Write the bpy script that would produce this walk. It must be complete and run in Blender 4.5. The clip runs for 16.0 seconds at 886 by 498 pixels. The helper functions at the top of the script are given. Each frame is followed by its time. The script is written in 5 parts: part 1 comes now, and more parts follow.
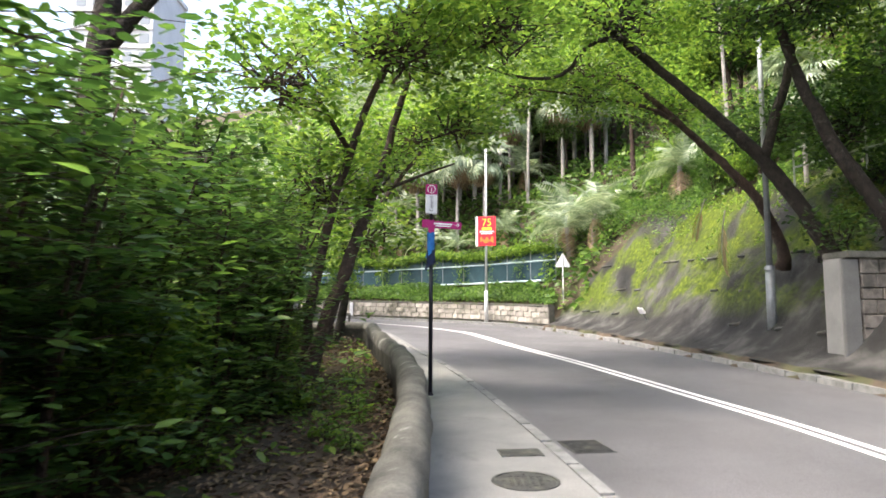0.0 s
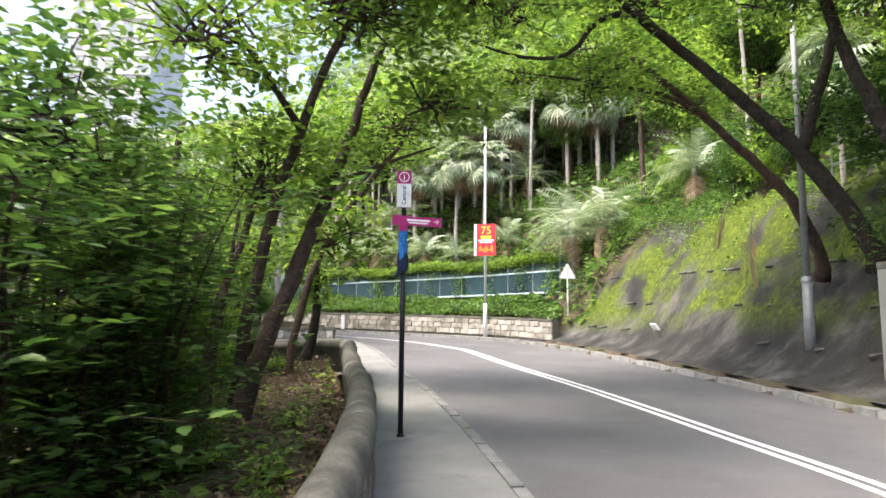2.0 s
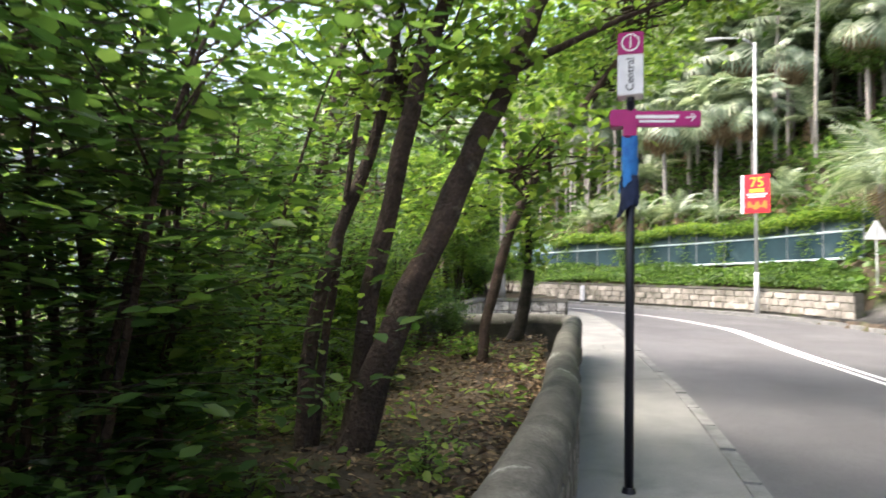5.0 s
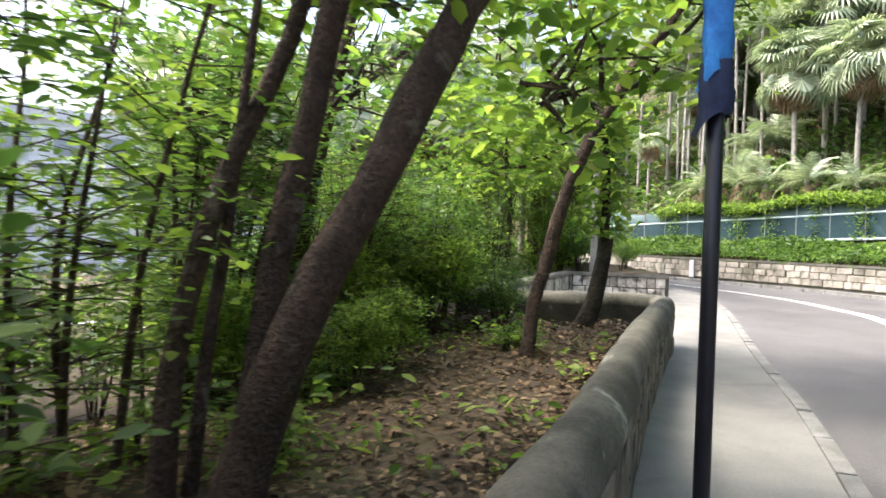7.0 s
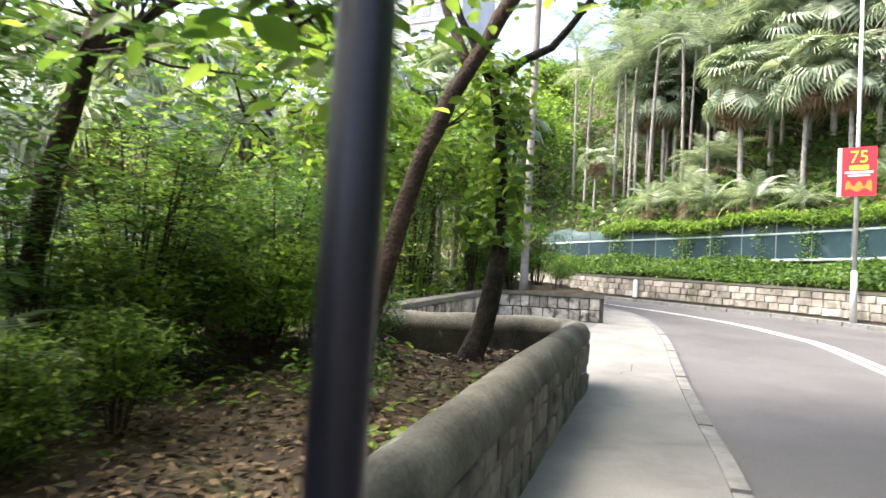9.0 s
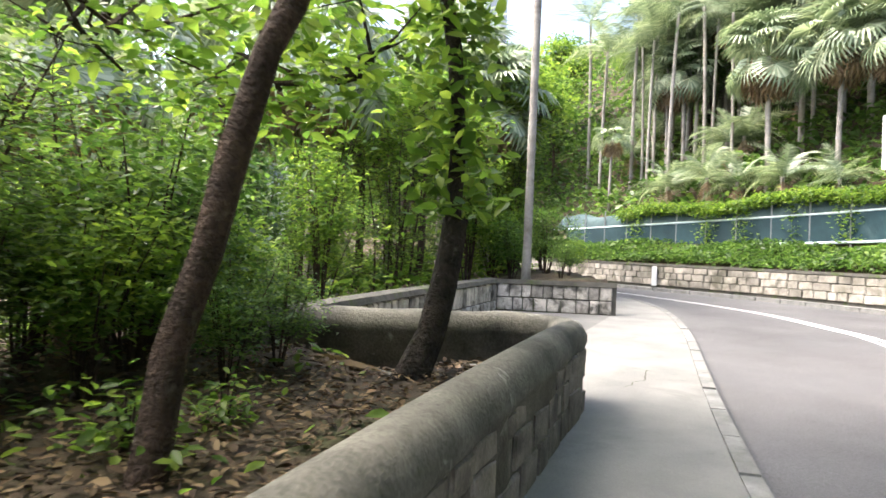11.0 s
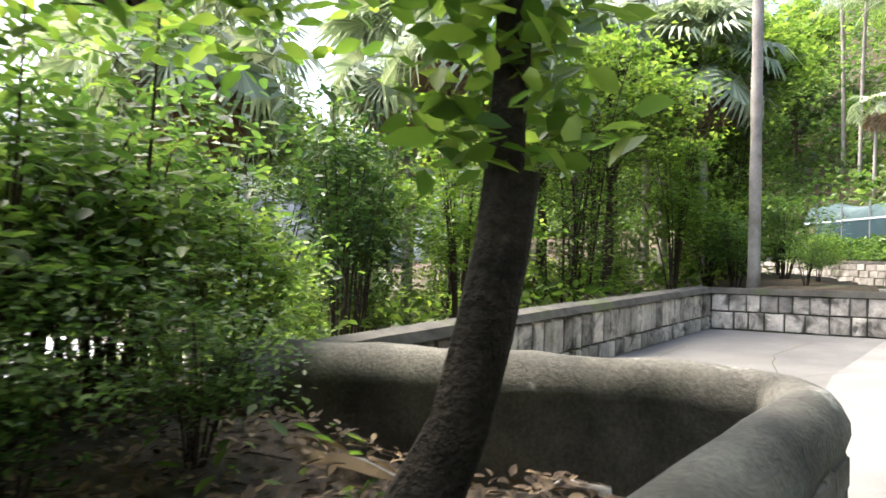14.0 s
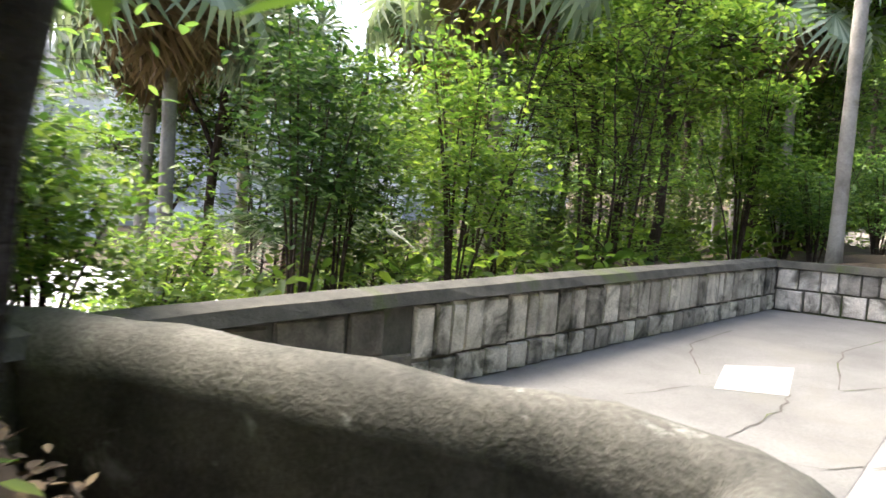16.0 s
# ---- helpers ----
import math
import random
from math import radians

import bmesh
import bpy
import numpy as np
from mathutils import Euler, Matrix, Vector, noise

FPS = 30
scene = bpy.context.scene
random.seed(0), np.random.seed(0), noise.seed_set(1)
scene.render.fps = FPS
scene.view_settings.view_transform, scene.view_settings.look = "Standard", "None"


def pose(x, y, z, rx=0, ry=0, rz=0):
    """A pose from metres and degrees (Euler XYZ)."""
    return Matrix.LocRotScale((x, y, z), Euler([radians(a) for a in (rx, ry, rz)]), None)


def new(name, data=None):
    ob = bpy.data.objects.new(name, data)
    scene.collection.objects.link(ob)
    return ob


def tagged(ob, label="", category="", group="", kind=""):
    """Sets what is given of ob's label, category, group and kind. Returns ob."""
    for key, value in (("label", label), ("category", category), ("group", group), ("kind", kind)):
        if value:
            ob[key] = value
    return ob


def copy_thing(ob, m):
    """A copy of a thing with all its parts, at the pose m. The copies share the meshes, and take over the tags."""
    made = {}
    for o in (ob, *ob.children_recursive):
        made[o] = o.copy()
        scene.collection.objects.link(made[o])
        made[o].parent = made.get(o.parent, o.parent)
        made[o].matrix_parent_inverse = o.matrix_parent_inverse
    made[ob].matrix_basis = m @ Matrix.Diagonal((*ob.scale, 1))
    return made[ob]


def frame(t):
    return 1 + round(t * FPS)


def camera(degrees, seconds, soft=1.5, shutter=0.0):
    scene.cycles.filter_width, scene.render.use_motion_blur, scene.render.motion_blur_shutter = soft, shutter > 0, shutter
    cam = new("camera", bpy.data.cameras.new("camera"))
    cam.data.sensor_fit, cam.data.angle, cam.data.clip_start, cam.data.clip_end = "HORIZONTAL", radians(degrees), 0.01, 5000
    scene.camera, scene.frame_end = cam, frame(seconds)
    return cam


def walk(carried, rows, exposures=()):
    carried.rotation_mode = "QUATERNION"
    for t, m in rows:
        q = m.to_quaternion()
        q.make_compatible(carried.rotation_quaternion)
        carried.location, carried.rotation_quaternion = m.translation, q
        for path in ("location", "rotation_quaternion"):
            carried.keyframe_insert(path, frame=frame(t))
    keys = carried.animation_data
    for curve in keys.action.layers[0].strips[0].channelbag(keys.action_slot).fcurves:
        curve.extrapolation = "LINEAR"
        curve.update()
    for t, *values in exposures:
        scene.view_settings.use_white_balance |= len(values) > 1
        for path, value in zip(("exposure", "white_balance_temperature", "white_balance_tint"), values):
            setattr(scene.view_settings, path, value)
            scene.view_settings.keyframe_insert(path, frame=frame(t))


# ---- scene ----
cam = camera(66.9, 16.0, soft=1.6, shutter=0.5)
ROWS = [
    (0.0, -0.001, 0.151, 1.682, -0.04, 5.95, -0.18),
    (0.5, 0.113, 0.652, 1.701, -0.25, 7.03, -1.16),
    (1.0, 0.211, 1.177, 1.742, 0.73, 7.03, -0.22),
    (1.5, 0.283, 1.739, 1.775, 1.06, 7.20, 0.07),
    (2.0, 0.371, 2.337, 1.791, 0.27, 6.99, -0.48),
    (2.5, 0.399, 2.909, 1.793, 0.09, 7.28, -0.58),
    (3.0, 0.454, 3.508, 1.792, -0.68, 7.73, -2.00),
    (3.5, 0.440, 4.093, 1.810, 3.21, 7.35, -1.67),
    (4.0, 0.413, 4.679, 1.836, 7.06, 7.45, -1.73),
    (4.5, 0.407, 5.246, 1.842, 10.13, 6.91, -1.64),
    (5.0, 0.315, 5.820, 1.846, 21.19, 4.15, -1.41),
    (7.5, 0.252, 8.561, 1.899, 30.39, 1.28, -2.83),
    (8.0, 0.319, 9.169, 1.905, 26.62, 2.92, -3.30),
    (8.5, 0.291, 9.725, 1.915, 26.64, 2.92, -3.46),
    (9.0, 0.229, 10.296, 1.915, 26.67, 3.02, -3.59),
    (11.5, -0.188, 12.839, 1.933, 29.93, 1.58, -2.39),
    (12.0, -0.301, 13.302, 1.944, 35.54, 1.82, -2.47),
    (12.5, -0.440, 13.744, 1.953, 37.69, 2.32, -2.98),
    (13.0, -0.619, 14.217, 1.969, 45.73, 2.72, -2.17),
    (13.5, -0.778, 14.675, 1.970, 47.13, 1.84, -1.83),
    (14.0, -0.895, 15.143, 2.000, 47.21, 1.83, -2.02),
    (14.5, -1.011, 15.563, 2.017, 48.97, 0.95, -3.23),
    (15.0, -1.098, 16.004, 2.041, 48.57, 0.03, -3.39),
    (15.5, -1.206, 16.423, 2.054, 52.80, -1.81, -4.06),
    (16.0, -1.333, 16.858, 2.064, 54.01, -2.65, -4.88),
]
EXPOSURES = [(0.0, 2.2), (5.0, 2.3), (7.5, 2.45), (9.0, 2.4), (12.0, 2.5), (16.0, 2.55)]
walk(cam, [(t, pose(x, y, z, 90 + pitch, roll, yaw)) for t, x, y, z, yaw, pitch, roll in ROWS], EXPOSURES)

# ---- light ----
world = bpy.data.worlds.new("world")
scene.world = world
world.use_nodes = True
wn = world.node_tree
sky = wn.nodes.new("ShaderNodeTexSky")
sky.sky_type, sky.sun_disc = "NISHITA", False
sky.sun_elevation, sky.sun_rotation = radians(58), radians(245)
sky.air_density, sky.dust_density, sky.ozone_density = 1.0, 6.0, 0.6
wn.links.new(sky.outputs[0], wn.nodes["Background"].inputs[0])
wn.nodes["Background"].inputs[1].default_value = 0.15
sun = new("sun", bpy.data.lights.new("sun", "SUN"))
sun.data.energy, sun.data.angle, sun.data.color = 1.4, radians(30), (1.0, 0.96, 0.88)
SUN_TO = Vector((math.sin(radians(245)) * 0.53, math.cos(radians(245)) * 0.53, 0.85))
sun.rotation_euler = SUN_TO.to_track_quat("Z", "Y").to_euler()


# ---- materials ----
def material(name, rough=0.8, metal=0.0, translucent=0.0):
    m = bpy.data.materials.new(name)
    m.use_nodes = True
    b = m.node_tree.nodes["Principled BSDF"]
    b.inputs["Roughness"].default_value, b.inputs["Metallic"].default_value = rough, metal
    b.inputs["Specular IOR Level"].default_value = 0.3
    return m, m.node_tree, b


def noise_ramp(nt, scale, stops, detail=6.0, vector=None, distortion=0.0, rough=0.6):
    n = nt.nodes.new("ShaderNodeTexNoise")
    n.inputs["Scale"].default_value, n.inputs["Detail"].default_value = scale, detail
    n.inputs["Roughness"].default_value, n.inputs["Distortion"].default_value = rough, distortion
    if vector is None:
        c = nt.nodes.new("ShaderNodeNewGeometry")
        vector = c.outputs["Position"]
    nt.links.new(vector, n.inputs["Vector"])
    r = nt.nodes.new("ShaderNodeValToRGB")
    while len(r.color_ramp.elements) < len(stops):
        r.color_ramp.elements.new(0.5)
    for e, (p, c) in zip(r.color_ramp.elements, stops):
        e.position, e.color = p, (*c, 1) if len(c) == 3 else c
    nt.links.new(n.outputs["Fac"], r.inputs["Fac"])
    return r.outputs["Color"], n.outputs["Fac"]


def mix(nt, fac, a, b, mode="MIX"):
    m = nt.nodes.new("ShaderNodeMix")
    m.data_type, m.blend_type = "RGBA", mode
    for sock, v in ((m.inputs[0], fac), (m.inputs[6], a), (m.inputs[7], b)):
        if isinstance(v, bpy.types.NodeSocket):
            nt.links.new(v, sock)
        elif isinstance(v, tuple):
            sock.default_value = (*v, 1)
        else:
            sock.default_value = v
    return m.outputs[2]


def bump(nt, b, height, strength=0.4, distance=0.02):
    n = nt.nodes.new("ShaderNodeBump")
    n.inputs["Strength"].default_value, n.inputs["Distance"].default_value = strength, distance
    nt.links.new(height, n.inputs["Height"])
    nt.links.new(n.outputs[0], b.inputs["Normal"])


def surface(name, low, high, scale=3.0, grain=60.0, rough=0.85, dirt=None, dirt_scale=0.7, dirt_at=(0.5, 0.68), bump_strength=0.4, grain_amount=0.35, random=0.0, metal=0.0, bump_distance=0.01):
    """A rough surface: broad blotches, fine grain, and stains."""
    m, nt, b = material(name, rough, metal)
    col, _ = noise_ramp(nt, scale, [(0.3, low), (0.7, high)])
    g, gf = noise_ramp(nt, grain, [(0.25, (0.45, 0.45, 0.45)), (0.75, (1.3, 1.3, 1.3))], detail=3)
    col = mix(nt, grain_amount, col, g, "MULTIPLY")
    if dirt:
        f, _ = noise_ramp(nt, dirt_scale, [(dirt_at[0], (0, 0, 0)), (dirt_at[1], (1, 1, 1))], detail=8, distortion=0.6)
        col = mix(nt, f, col, dirt)
    if random:
        o = nt.nodes.new("ShaderNodeObjectInfo")
        r = nt.nodes.new("ShaderNodeMapRange")
        r.inputs[3].default_value, r.inputs[4].default_value = 1 - random, 1 + random
        nt.links.new(o.outputs["Random"], r.inputs[0])
        h = nt.nodes.new("ShaderNodeHueSaturation")
        nt.links.new(r.outputs[0], h.inputs["Value"])
        nt.links.new(col, h.inputs["Color"])
        col = h.outputs[0]
    nt.links.new(col, b.inputs["Base Color"])
    bump(nt, b, gf, bump_strength, bump_distance)
    return m


def leaf_material(name, dark, mid, light, gloss=0.45, trans=0.35, scale=0.9):
    """Leaf: colour by leaf, drifting slowly through the crown, with light coming through."""
    m, nt, b = material(name, gloss)
    b.inputs["Specular IOR Level"].default_value = 0.4
    g = nt.nodes.new("ShaderNodeNewGeometry")
    r = nt.nodes.new("ShaderNodeValToRGB")
    r.color_ramp.elements.new(0.5)
    for e, (p, c) in zip(r.color_ramp.elements, ((0.0, dark), (0.55, mid), (1.0, light))):
        e.position, e.color = p, (*c, 1)
    nt.links.new(g.outputs["Random Per Island"], r.inputs[0])
    broad, _ = noise_ramp(nt, scale, [(0.3, (0.7, 0.75, 0.7)), (0.7, (1.25, 1.2, 1.1))], detail=2)
    col = mix(nt, 1.0, r.outputs[0], broad, "MULTIPLY")
    nt.links.new(col, b.inputs["Base Color"])
    t = nt.nodes.new("ShaderNodeBsdfTranslucent")
    tc = mix(nt, 1.0, col, (1.35, 1.42, 1.0), "MULTIPLY")
    nt.links.new(tc, t.inputs[0])
    s = nt.nodes.new("ShaderNodeMixShader")
    s.inputs[0].default_value = trans
    nt.links.new(b.outputs[0], s.inputs[1])
    nt.links.new(t.outputs[0], s.inputs[2])
    nt.links.new(s.outputs[0], nt.nodes["Material Output"].inputs[0])
    return m


def plain(name, colour, rough=0.5, metal=0.0):
    m, nt, b = material(name, rough, metal)
    c, f = noise_ramp(nt, 9.0, [(0.3, tuple(0.82 * v for v in colour)), (0.7, colour)])
    nt.links.new(c, b.inputs["Base Color"])
    return m


ASPHALT = surface("asphalt", (0.08, 0.078, 0.081), (0.132, 0.127, 0.13), 0.55, 70, 0.75, (0.085, 0.085, 0.09), 0.3, (0.48, 0.78), 0.5, 0.85)
PAVING = surface("pavement_concrete", (0.135, 0.135, 0.131), (0.22, 0.216, 0.205), 0.9, 70, 0.8, (0.1, 0.1, 0.095), 1.1, (0.56, 0.75), 0.3)
TERRACE = surface("terrace_concrete", (0.098, 0.096, 0.092), (0.16, 0.157, 0.15), 1.1, 50, 0.8, (0.12, 0.115, 0.1), 0.8, (0.55, 0.75), 0.3)
KERB = surface("kerb_stone", (0.13, 0.13, 0.126), (0.24, 0.24, 0.232), 4.0, 80, 0.85, (0.12, 0.12, 0.11), 3.0, (0.5, 0.7), 0.5, 0.5, 0.07)
RENDER = surface("mossy_cement", (0.045, 0.045, 0.039), (0.16, 0.152, 0.132), 2.2, 45, 0.9, (0.3, 0.3, 0.28), 2.6, (0.62, 0.68), 0.7, 0.75, bump_distance=0.012)
STONE_DARK = surface("weathered_granite_dark", (0.085, 0.075, 0.065), (0.22, 0.195, 0.17), 4.5, 55, 0.9, (0.05, 0.048, 0.042), 2.2, (0.5, 0.66), 0.8, 0.6, 0.25)
STONE = surface("weathered_granite", (0.25, 0.23, 0.205), (0.56, 0.52, 0.47), 6.0, 60, 0.9, (0.08, 0.076, 0.066), 3.0, (0.5, 0.64), 0.8, 0.6, 0.45)
STONE_PALE = surface("pale_granite", (0.19, 0.175, 0.15), (0.38, 0.35, 0.31), 4.0, 50, 0.9, (0.09, 0.085, 0.065), 0.9, (0.5, 0.66), 0.8, 0.5, 0.3)
MORTAR = surface("dark_mortar", (0.05, 0.048, 0.043), (0.11, 0.105, 0.09), 5, 60, 0.95, (0.06, 0.085, 0.02), 1.4, (0.55, 0.68), 0.6)
WHITE_LINE = surface("road_paint", (0.6, 0.6, 0.58), (0.8, 0.8, 0.78), 3, 90, 0.7, (0.35, 0.34, 0.33), 5.0, (0.66, 0.8), 0.3)
SOIL = surface("leafy_soil", (0.036, 0.027, 0.019), (0.105, 0.078, 0.053), 2.5, 35, 0.95, (0.06, 0.075, 0.025), 0.8, (0.52, 0.7), 0.9, 0.6)
BARK = surface("brown_bark", (0.026, 0.018, 0.014), (0.085, 0.056, 0.042), 5, 40, 0.9, (0.17, 0.15, 0.12), 4.0, (0.6, 0.75), 1.0, 0.8, bump_distance=0.05)
# Bark colour taken down to include the shade of trunks against the light.
BARK_DARK = surface("backlit_dark_bark", (0.012, 0.01, 0.008), (0.045, 0.035, 0.028), 7, 30, 0.9, (0.09, 0.08, 0.065), 4.0, (0.6, 0.72), 1.0, 0.8, bump_distance=0.06)
BARK_PALE = surface("pale_palm_bark", (0.19, 0.172, 0.158), (0.34, 0.315, 0.29), 3, 30, 0.9, (0.14, 0.12, 0.1), 2.0, (0.55, 0.7), 0.6)
POLE = surface("galvanised_steel", (0.16, 0.17, 0.18), (0.26, 0.27, 0.28), 5, 90, 0.5, None, metal=0.3, bump_strength=0.1)
POLE_PALE = surface("pale_galvanised_steel", (0.45, 0.46, 0.46), (0.62, 0.62, 0.62), 5, 90, 0.5, None, metal=0.2, bump_strength=0.1)
BLACK = surface("black_paint", (0.008, 0.008, 0.012), (0.016, 0.016, 0.024), 8, 100, 0.35, None, bump_strength=0.08)
IRON = surface("cast_iron", (0.05, 0.05, 0.048), (0.1, 0.1, 0.095), 9, 90, 0.6, (0.14, 0.13, 0.11), 6, metal=0.5)
MAGENTA = plain("magenta_panel", (0.36, 0.008, 0.14), 0.4)
OFF_WHITE = plain("white_panel", (0.75, 0.74, 0.76), 0.45)
BLUE = surface("blue_cloth", (0.02, 0.1, 0.32), (0.04, 0.22, 0.55), 9, 60, 0.8)
NAVY = surface("navy_strap", (0.01, 0.015, 0.04), (0.02, 0.03, 0.07), 9, 60, 0.8)
RED = plain("red_banner", (0.62, 0.02, 0.035), 0.5)
YELLOW = plain("yellow_print", (0.9, 0.62, 0.05), 0.5)
ORANGE = plain("orange_print", (0.85, 0.2, 0.03), 0.5)
INK_SHADE = plain("black_print_and_pit_shade", (0.02, 0.02, 0.022), 0.6)
WHITE = plain("white_print", (0.8, 0.8, 0.8), 0.5)
FACADE = surface("pale_facade", (0.55, 0.56, 0.58), (0.68, 0.69, 0.7), 0.2, 6, 0.8, (0.42, 0.42, 0.42), 0.15)
# Window glass lightened: the haze of distance is put into its colour.
GLASS = plain("hazed_window_glass", (0.3, 0.33, 0.36), 0.12)
CONCRETE_LOW = surface("lower_road", (0.42, 0.42, 0.42), (0.55, 0.55, 0.54), 0.4, 30, 0.8)
NET = surface("faded_green_netting", (0.03, 0.055, 0.06), (0.06, 0.095, 0.1), 1.2, 50, 0.9, (0.11, 0.15, 0.155), 0.6, (0.55, 0.75))
PANEL = surface("blue_green_panel", (0.008, 0.026, 0.034), (0.016, 0.045, 0.056), 1.5, 50, 0.85, (0.04, 0.07, 0.08), 0.9, (0.55, 0.75), random=0.15)
RAIL = plain("pale_blue_rail", (0.5, 0.6, 0.64), 0.6)

LEAF_MID = leaf_material("leaf_mid_green", (0.032, 0.068, 0.02), (0.08, 0.15, 0.038), (0.165, 0.245, 0.065), 0.36, 0.52)
LEAF_BRIGHT = leaf_material("leaf_bright_green", (0.055, 0.11, 0.022), (0.125, 0.205, 0.038), (0.25, 0.33, 0.07), 0.38, 0.6)
LEAF_DARK = leaf_material("leaf_dark_green", (0.02, 0.048, 0.016), (0.048, 0.1, 0.026), (0.1, 0.165, 0.036), 0.36, 0.45)
# Grey-green palm leaf, its colours brightened to carry part of the glossy sheen.
LEAF_PALM = leaf_material("palm_green_sheen", (0.12, 0.165, 0.11), (0.26, 0.32, 0.23), (0.46, 0.5, 0.4), 0.3, 0.25)
LEAF_DRY = leaf_material("dry_palm", (0.14, 0.09, 0.055), (0.26, 0.18, 0.12), (0.36, 0.27, 0.19), 0.7, 0.15)
LITTER = leaf_material("leaf_litter", (0.035, 0.021, 0.012), (0.09, 0.056, 0.032), (0.23, 0.16, 0.095), 0.8, 0.05)


def slope_material():
    """Sprayed concrete on the bank: grey, streaked by water, with patches of bright moss."""
    m, nt, b = material("mossy_sprayed_concrete", 0.9)
    g = nt.nodes.new("ShaderNodeNewGeometry")
    stretch = nt.nodes.new("ShaderNodeMapping")
    stretch.inputs["Scale"].default_value = (0.8, 0.8, 0.4)
    nt.links.new(g.outputs["Position"], stretch.inputs[0])
    base, _ = noise_ramp(nt, 1.2, [(0.3, (0.012, 0.012, 0.011)), (0.5, (0.034, 0.033, 0.031)), (0.72, (0.12, 0.116, 0.108))], vector=stretch.outputs[0], detail=8)
    grain, gf = noise_ramp(nt, 22, [(0.3, (0.5, 0.5, 0.5)), (0.7, (1.25, 1.25, 1.25))], detail=6)
    col = mix(nt, 0.5, base, grain, "MULTIPLY")
    moss_col, _ = noise_ramp(nt, 7, [(0.3, (0.018, 0.032, 0.003)), (0.55, (0.075, 0.105, 0.006)), (0.75, (0.17, 0.2, 0.012))])
    f, _ = noise_ramp(nt, 0.6, [(0.43, (0, 0, 0)), (0.54, (1, 1, 1))], detail=12, distortion=0.3)
    height = nt.nodes.new("ShaderNodeSeparateXYZ")
    nt.links.new(g.outputs["Position"], height.inputs[0])
    band = nt.nodes.new("ShaderNodeMapRange")
    band.inputs[1].default_value, band.inputs[2].default_value = 1.7, 2.6
    nt.links.new(height.outputs[2], band.inputs[0])
    both = nt.nodes.new("ShaderNodeMath")
    both.operation = "MULTIPLY"
    nt.links.new(f, both.inputs[0])
    nt.links.new(band.outputs[0], both.inputs[1])
    col = mix(nt, both.outputs[0], col, moss_col)
    nt.links.new(col, b.inputs["Base Color"])
    bump(nt, b, gf, 1.0, 0.07)
    return m


SLOPE = slope_material()

# ---- plan ----
GRADE = 0.0446


def G(y):
    """Height of the road and pavement."""
    return GRADE * y


def resample(points, step=0.4):
    """Smooth line through plan points, at even steps."""
    p = [Vector((*q, 0)) if len(q) == 2 else Vector(q) for q in points]
    p = [2 * p[0] - p[1], *p, 2 * p[-1] - p[-2]]
    out = []
    for a, b, c, d in zip(p, p[1:], p[2:], p[3:]):
        n = max(1, round((c - b).length / step))
        for i in range(n):
            t = i / n
            out.append(0.5 * (2 * b + (c - a) * t + (2 * a - 5 * b + 4 * c - d) * t * t + (3 * b - a - 3 * c + d) * t ** 3))
    out.append(p[-2])
    return out


KERB_LEFT = [(2.3, -16), (1.95, -4), (1.75, 1), (1.36, 5.74), (0.78, 10.6), (0.08, 15.0), (-0.43, 17.4), (-0.9, 19.7), (-2.06, 25.6), (-3.4, 30.2), (-5.2, 33.6), (-8.6, 37.4), (-14, 41.5), (-26, 47)]
KERB_FAR = [(9.3, -16), (8.7, -4), (8.2, 4), (7.46, 11.6), (6.86, 16), (6.0, 22), (5.2, 26.8), (4.3, 30.2), (2.6, 33.1), (-0.1, 36.0), (-3.6, 38.6), (-6.6, 40.7), (-13.3, 45.6), (-25, 52)]
CENTRE = [(5.7, -16), (5.3, -2), (4.77, 7.5), (4.1, 12), (3.5, 15.4), (3.1, 17.4), (2.14, 21.67), (1.14, 26.8), (0.4, 28.7), (-1.2, 31.8), (-4.3, 35.4), (-8.2, 38.9), (-14, 43.4), (-25.5, 49.4)]
WALL = [(-0.95, -16), (-0.75, -6), (-0.5, -1), (-0.25, 3.0), (-0.26, 6.0), (-0.4, 8.4), (-0.7, 10.9), (-1.08, 13.0), (-1.46, 15.2), (-1.77, 17.3), (-1.88, 18.12), (-2.03, 18.36), (-2.35, 18.36), (-3.05, 18.06), (-3.7, 17.73), (-4.3, 17.36), (-4.75, 17.0)]
WALL_TWO = [(-4.45, 16.85), (-4.75, 17.6), (-5.0, 18.6), (-5.4, 20.6), (-5.9, 23.5), (-6.33, 26.2)]
WALL_THREE = [(-6.45, 26.35), (-5.0, 26.75), (-3.7, 27.1)]
EARTH_EDGE = [(-0.95, -60), (-0.95, -16), (-0.75, -6), (-0.5, -1), (-0.28, 3.0), (-0.26, 6.0), (-0.4, 8.4), (-0.7, 10.9), (-1.08, 13.0), (-1.58, 15.2), (-2.15, 18.0), (-4.7, 17.05), (-6.55, 26.4), (-3.95, 27.2), (-4.2, 29.2), (-6.2, 33), (-9.4, 36.6), (-14.5, 40.4), (-26, 46), (-80, 68)]


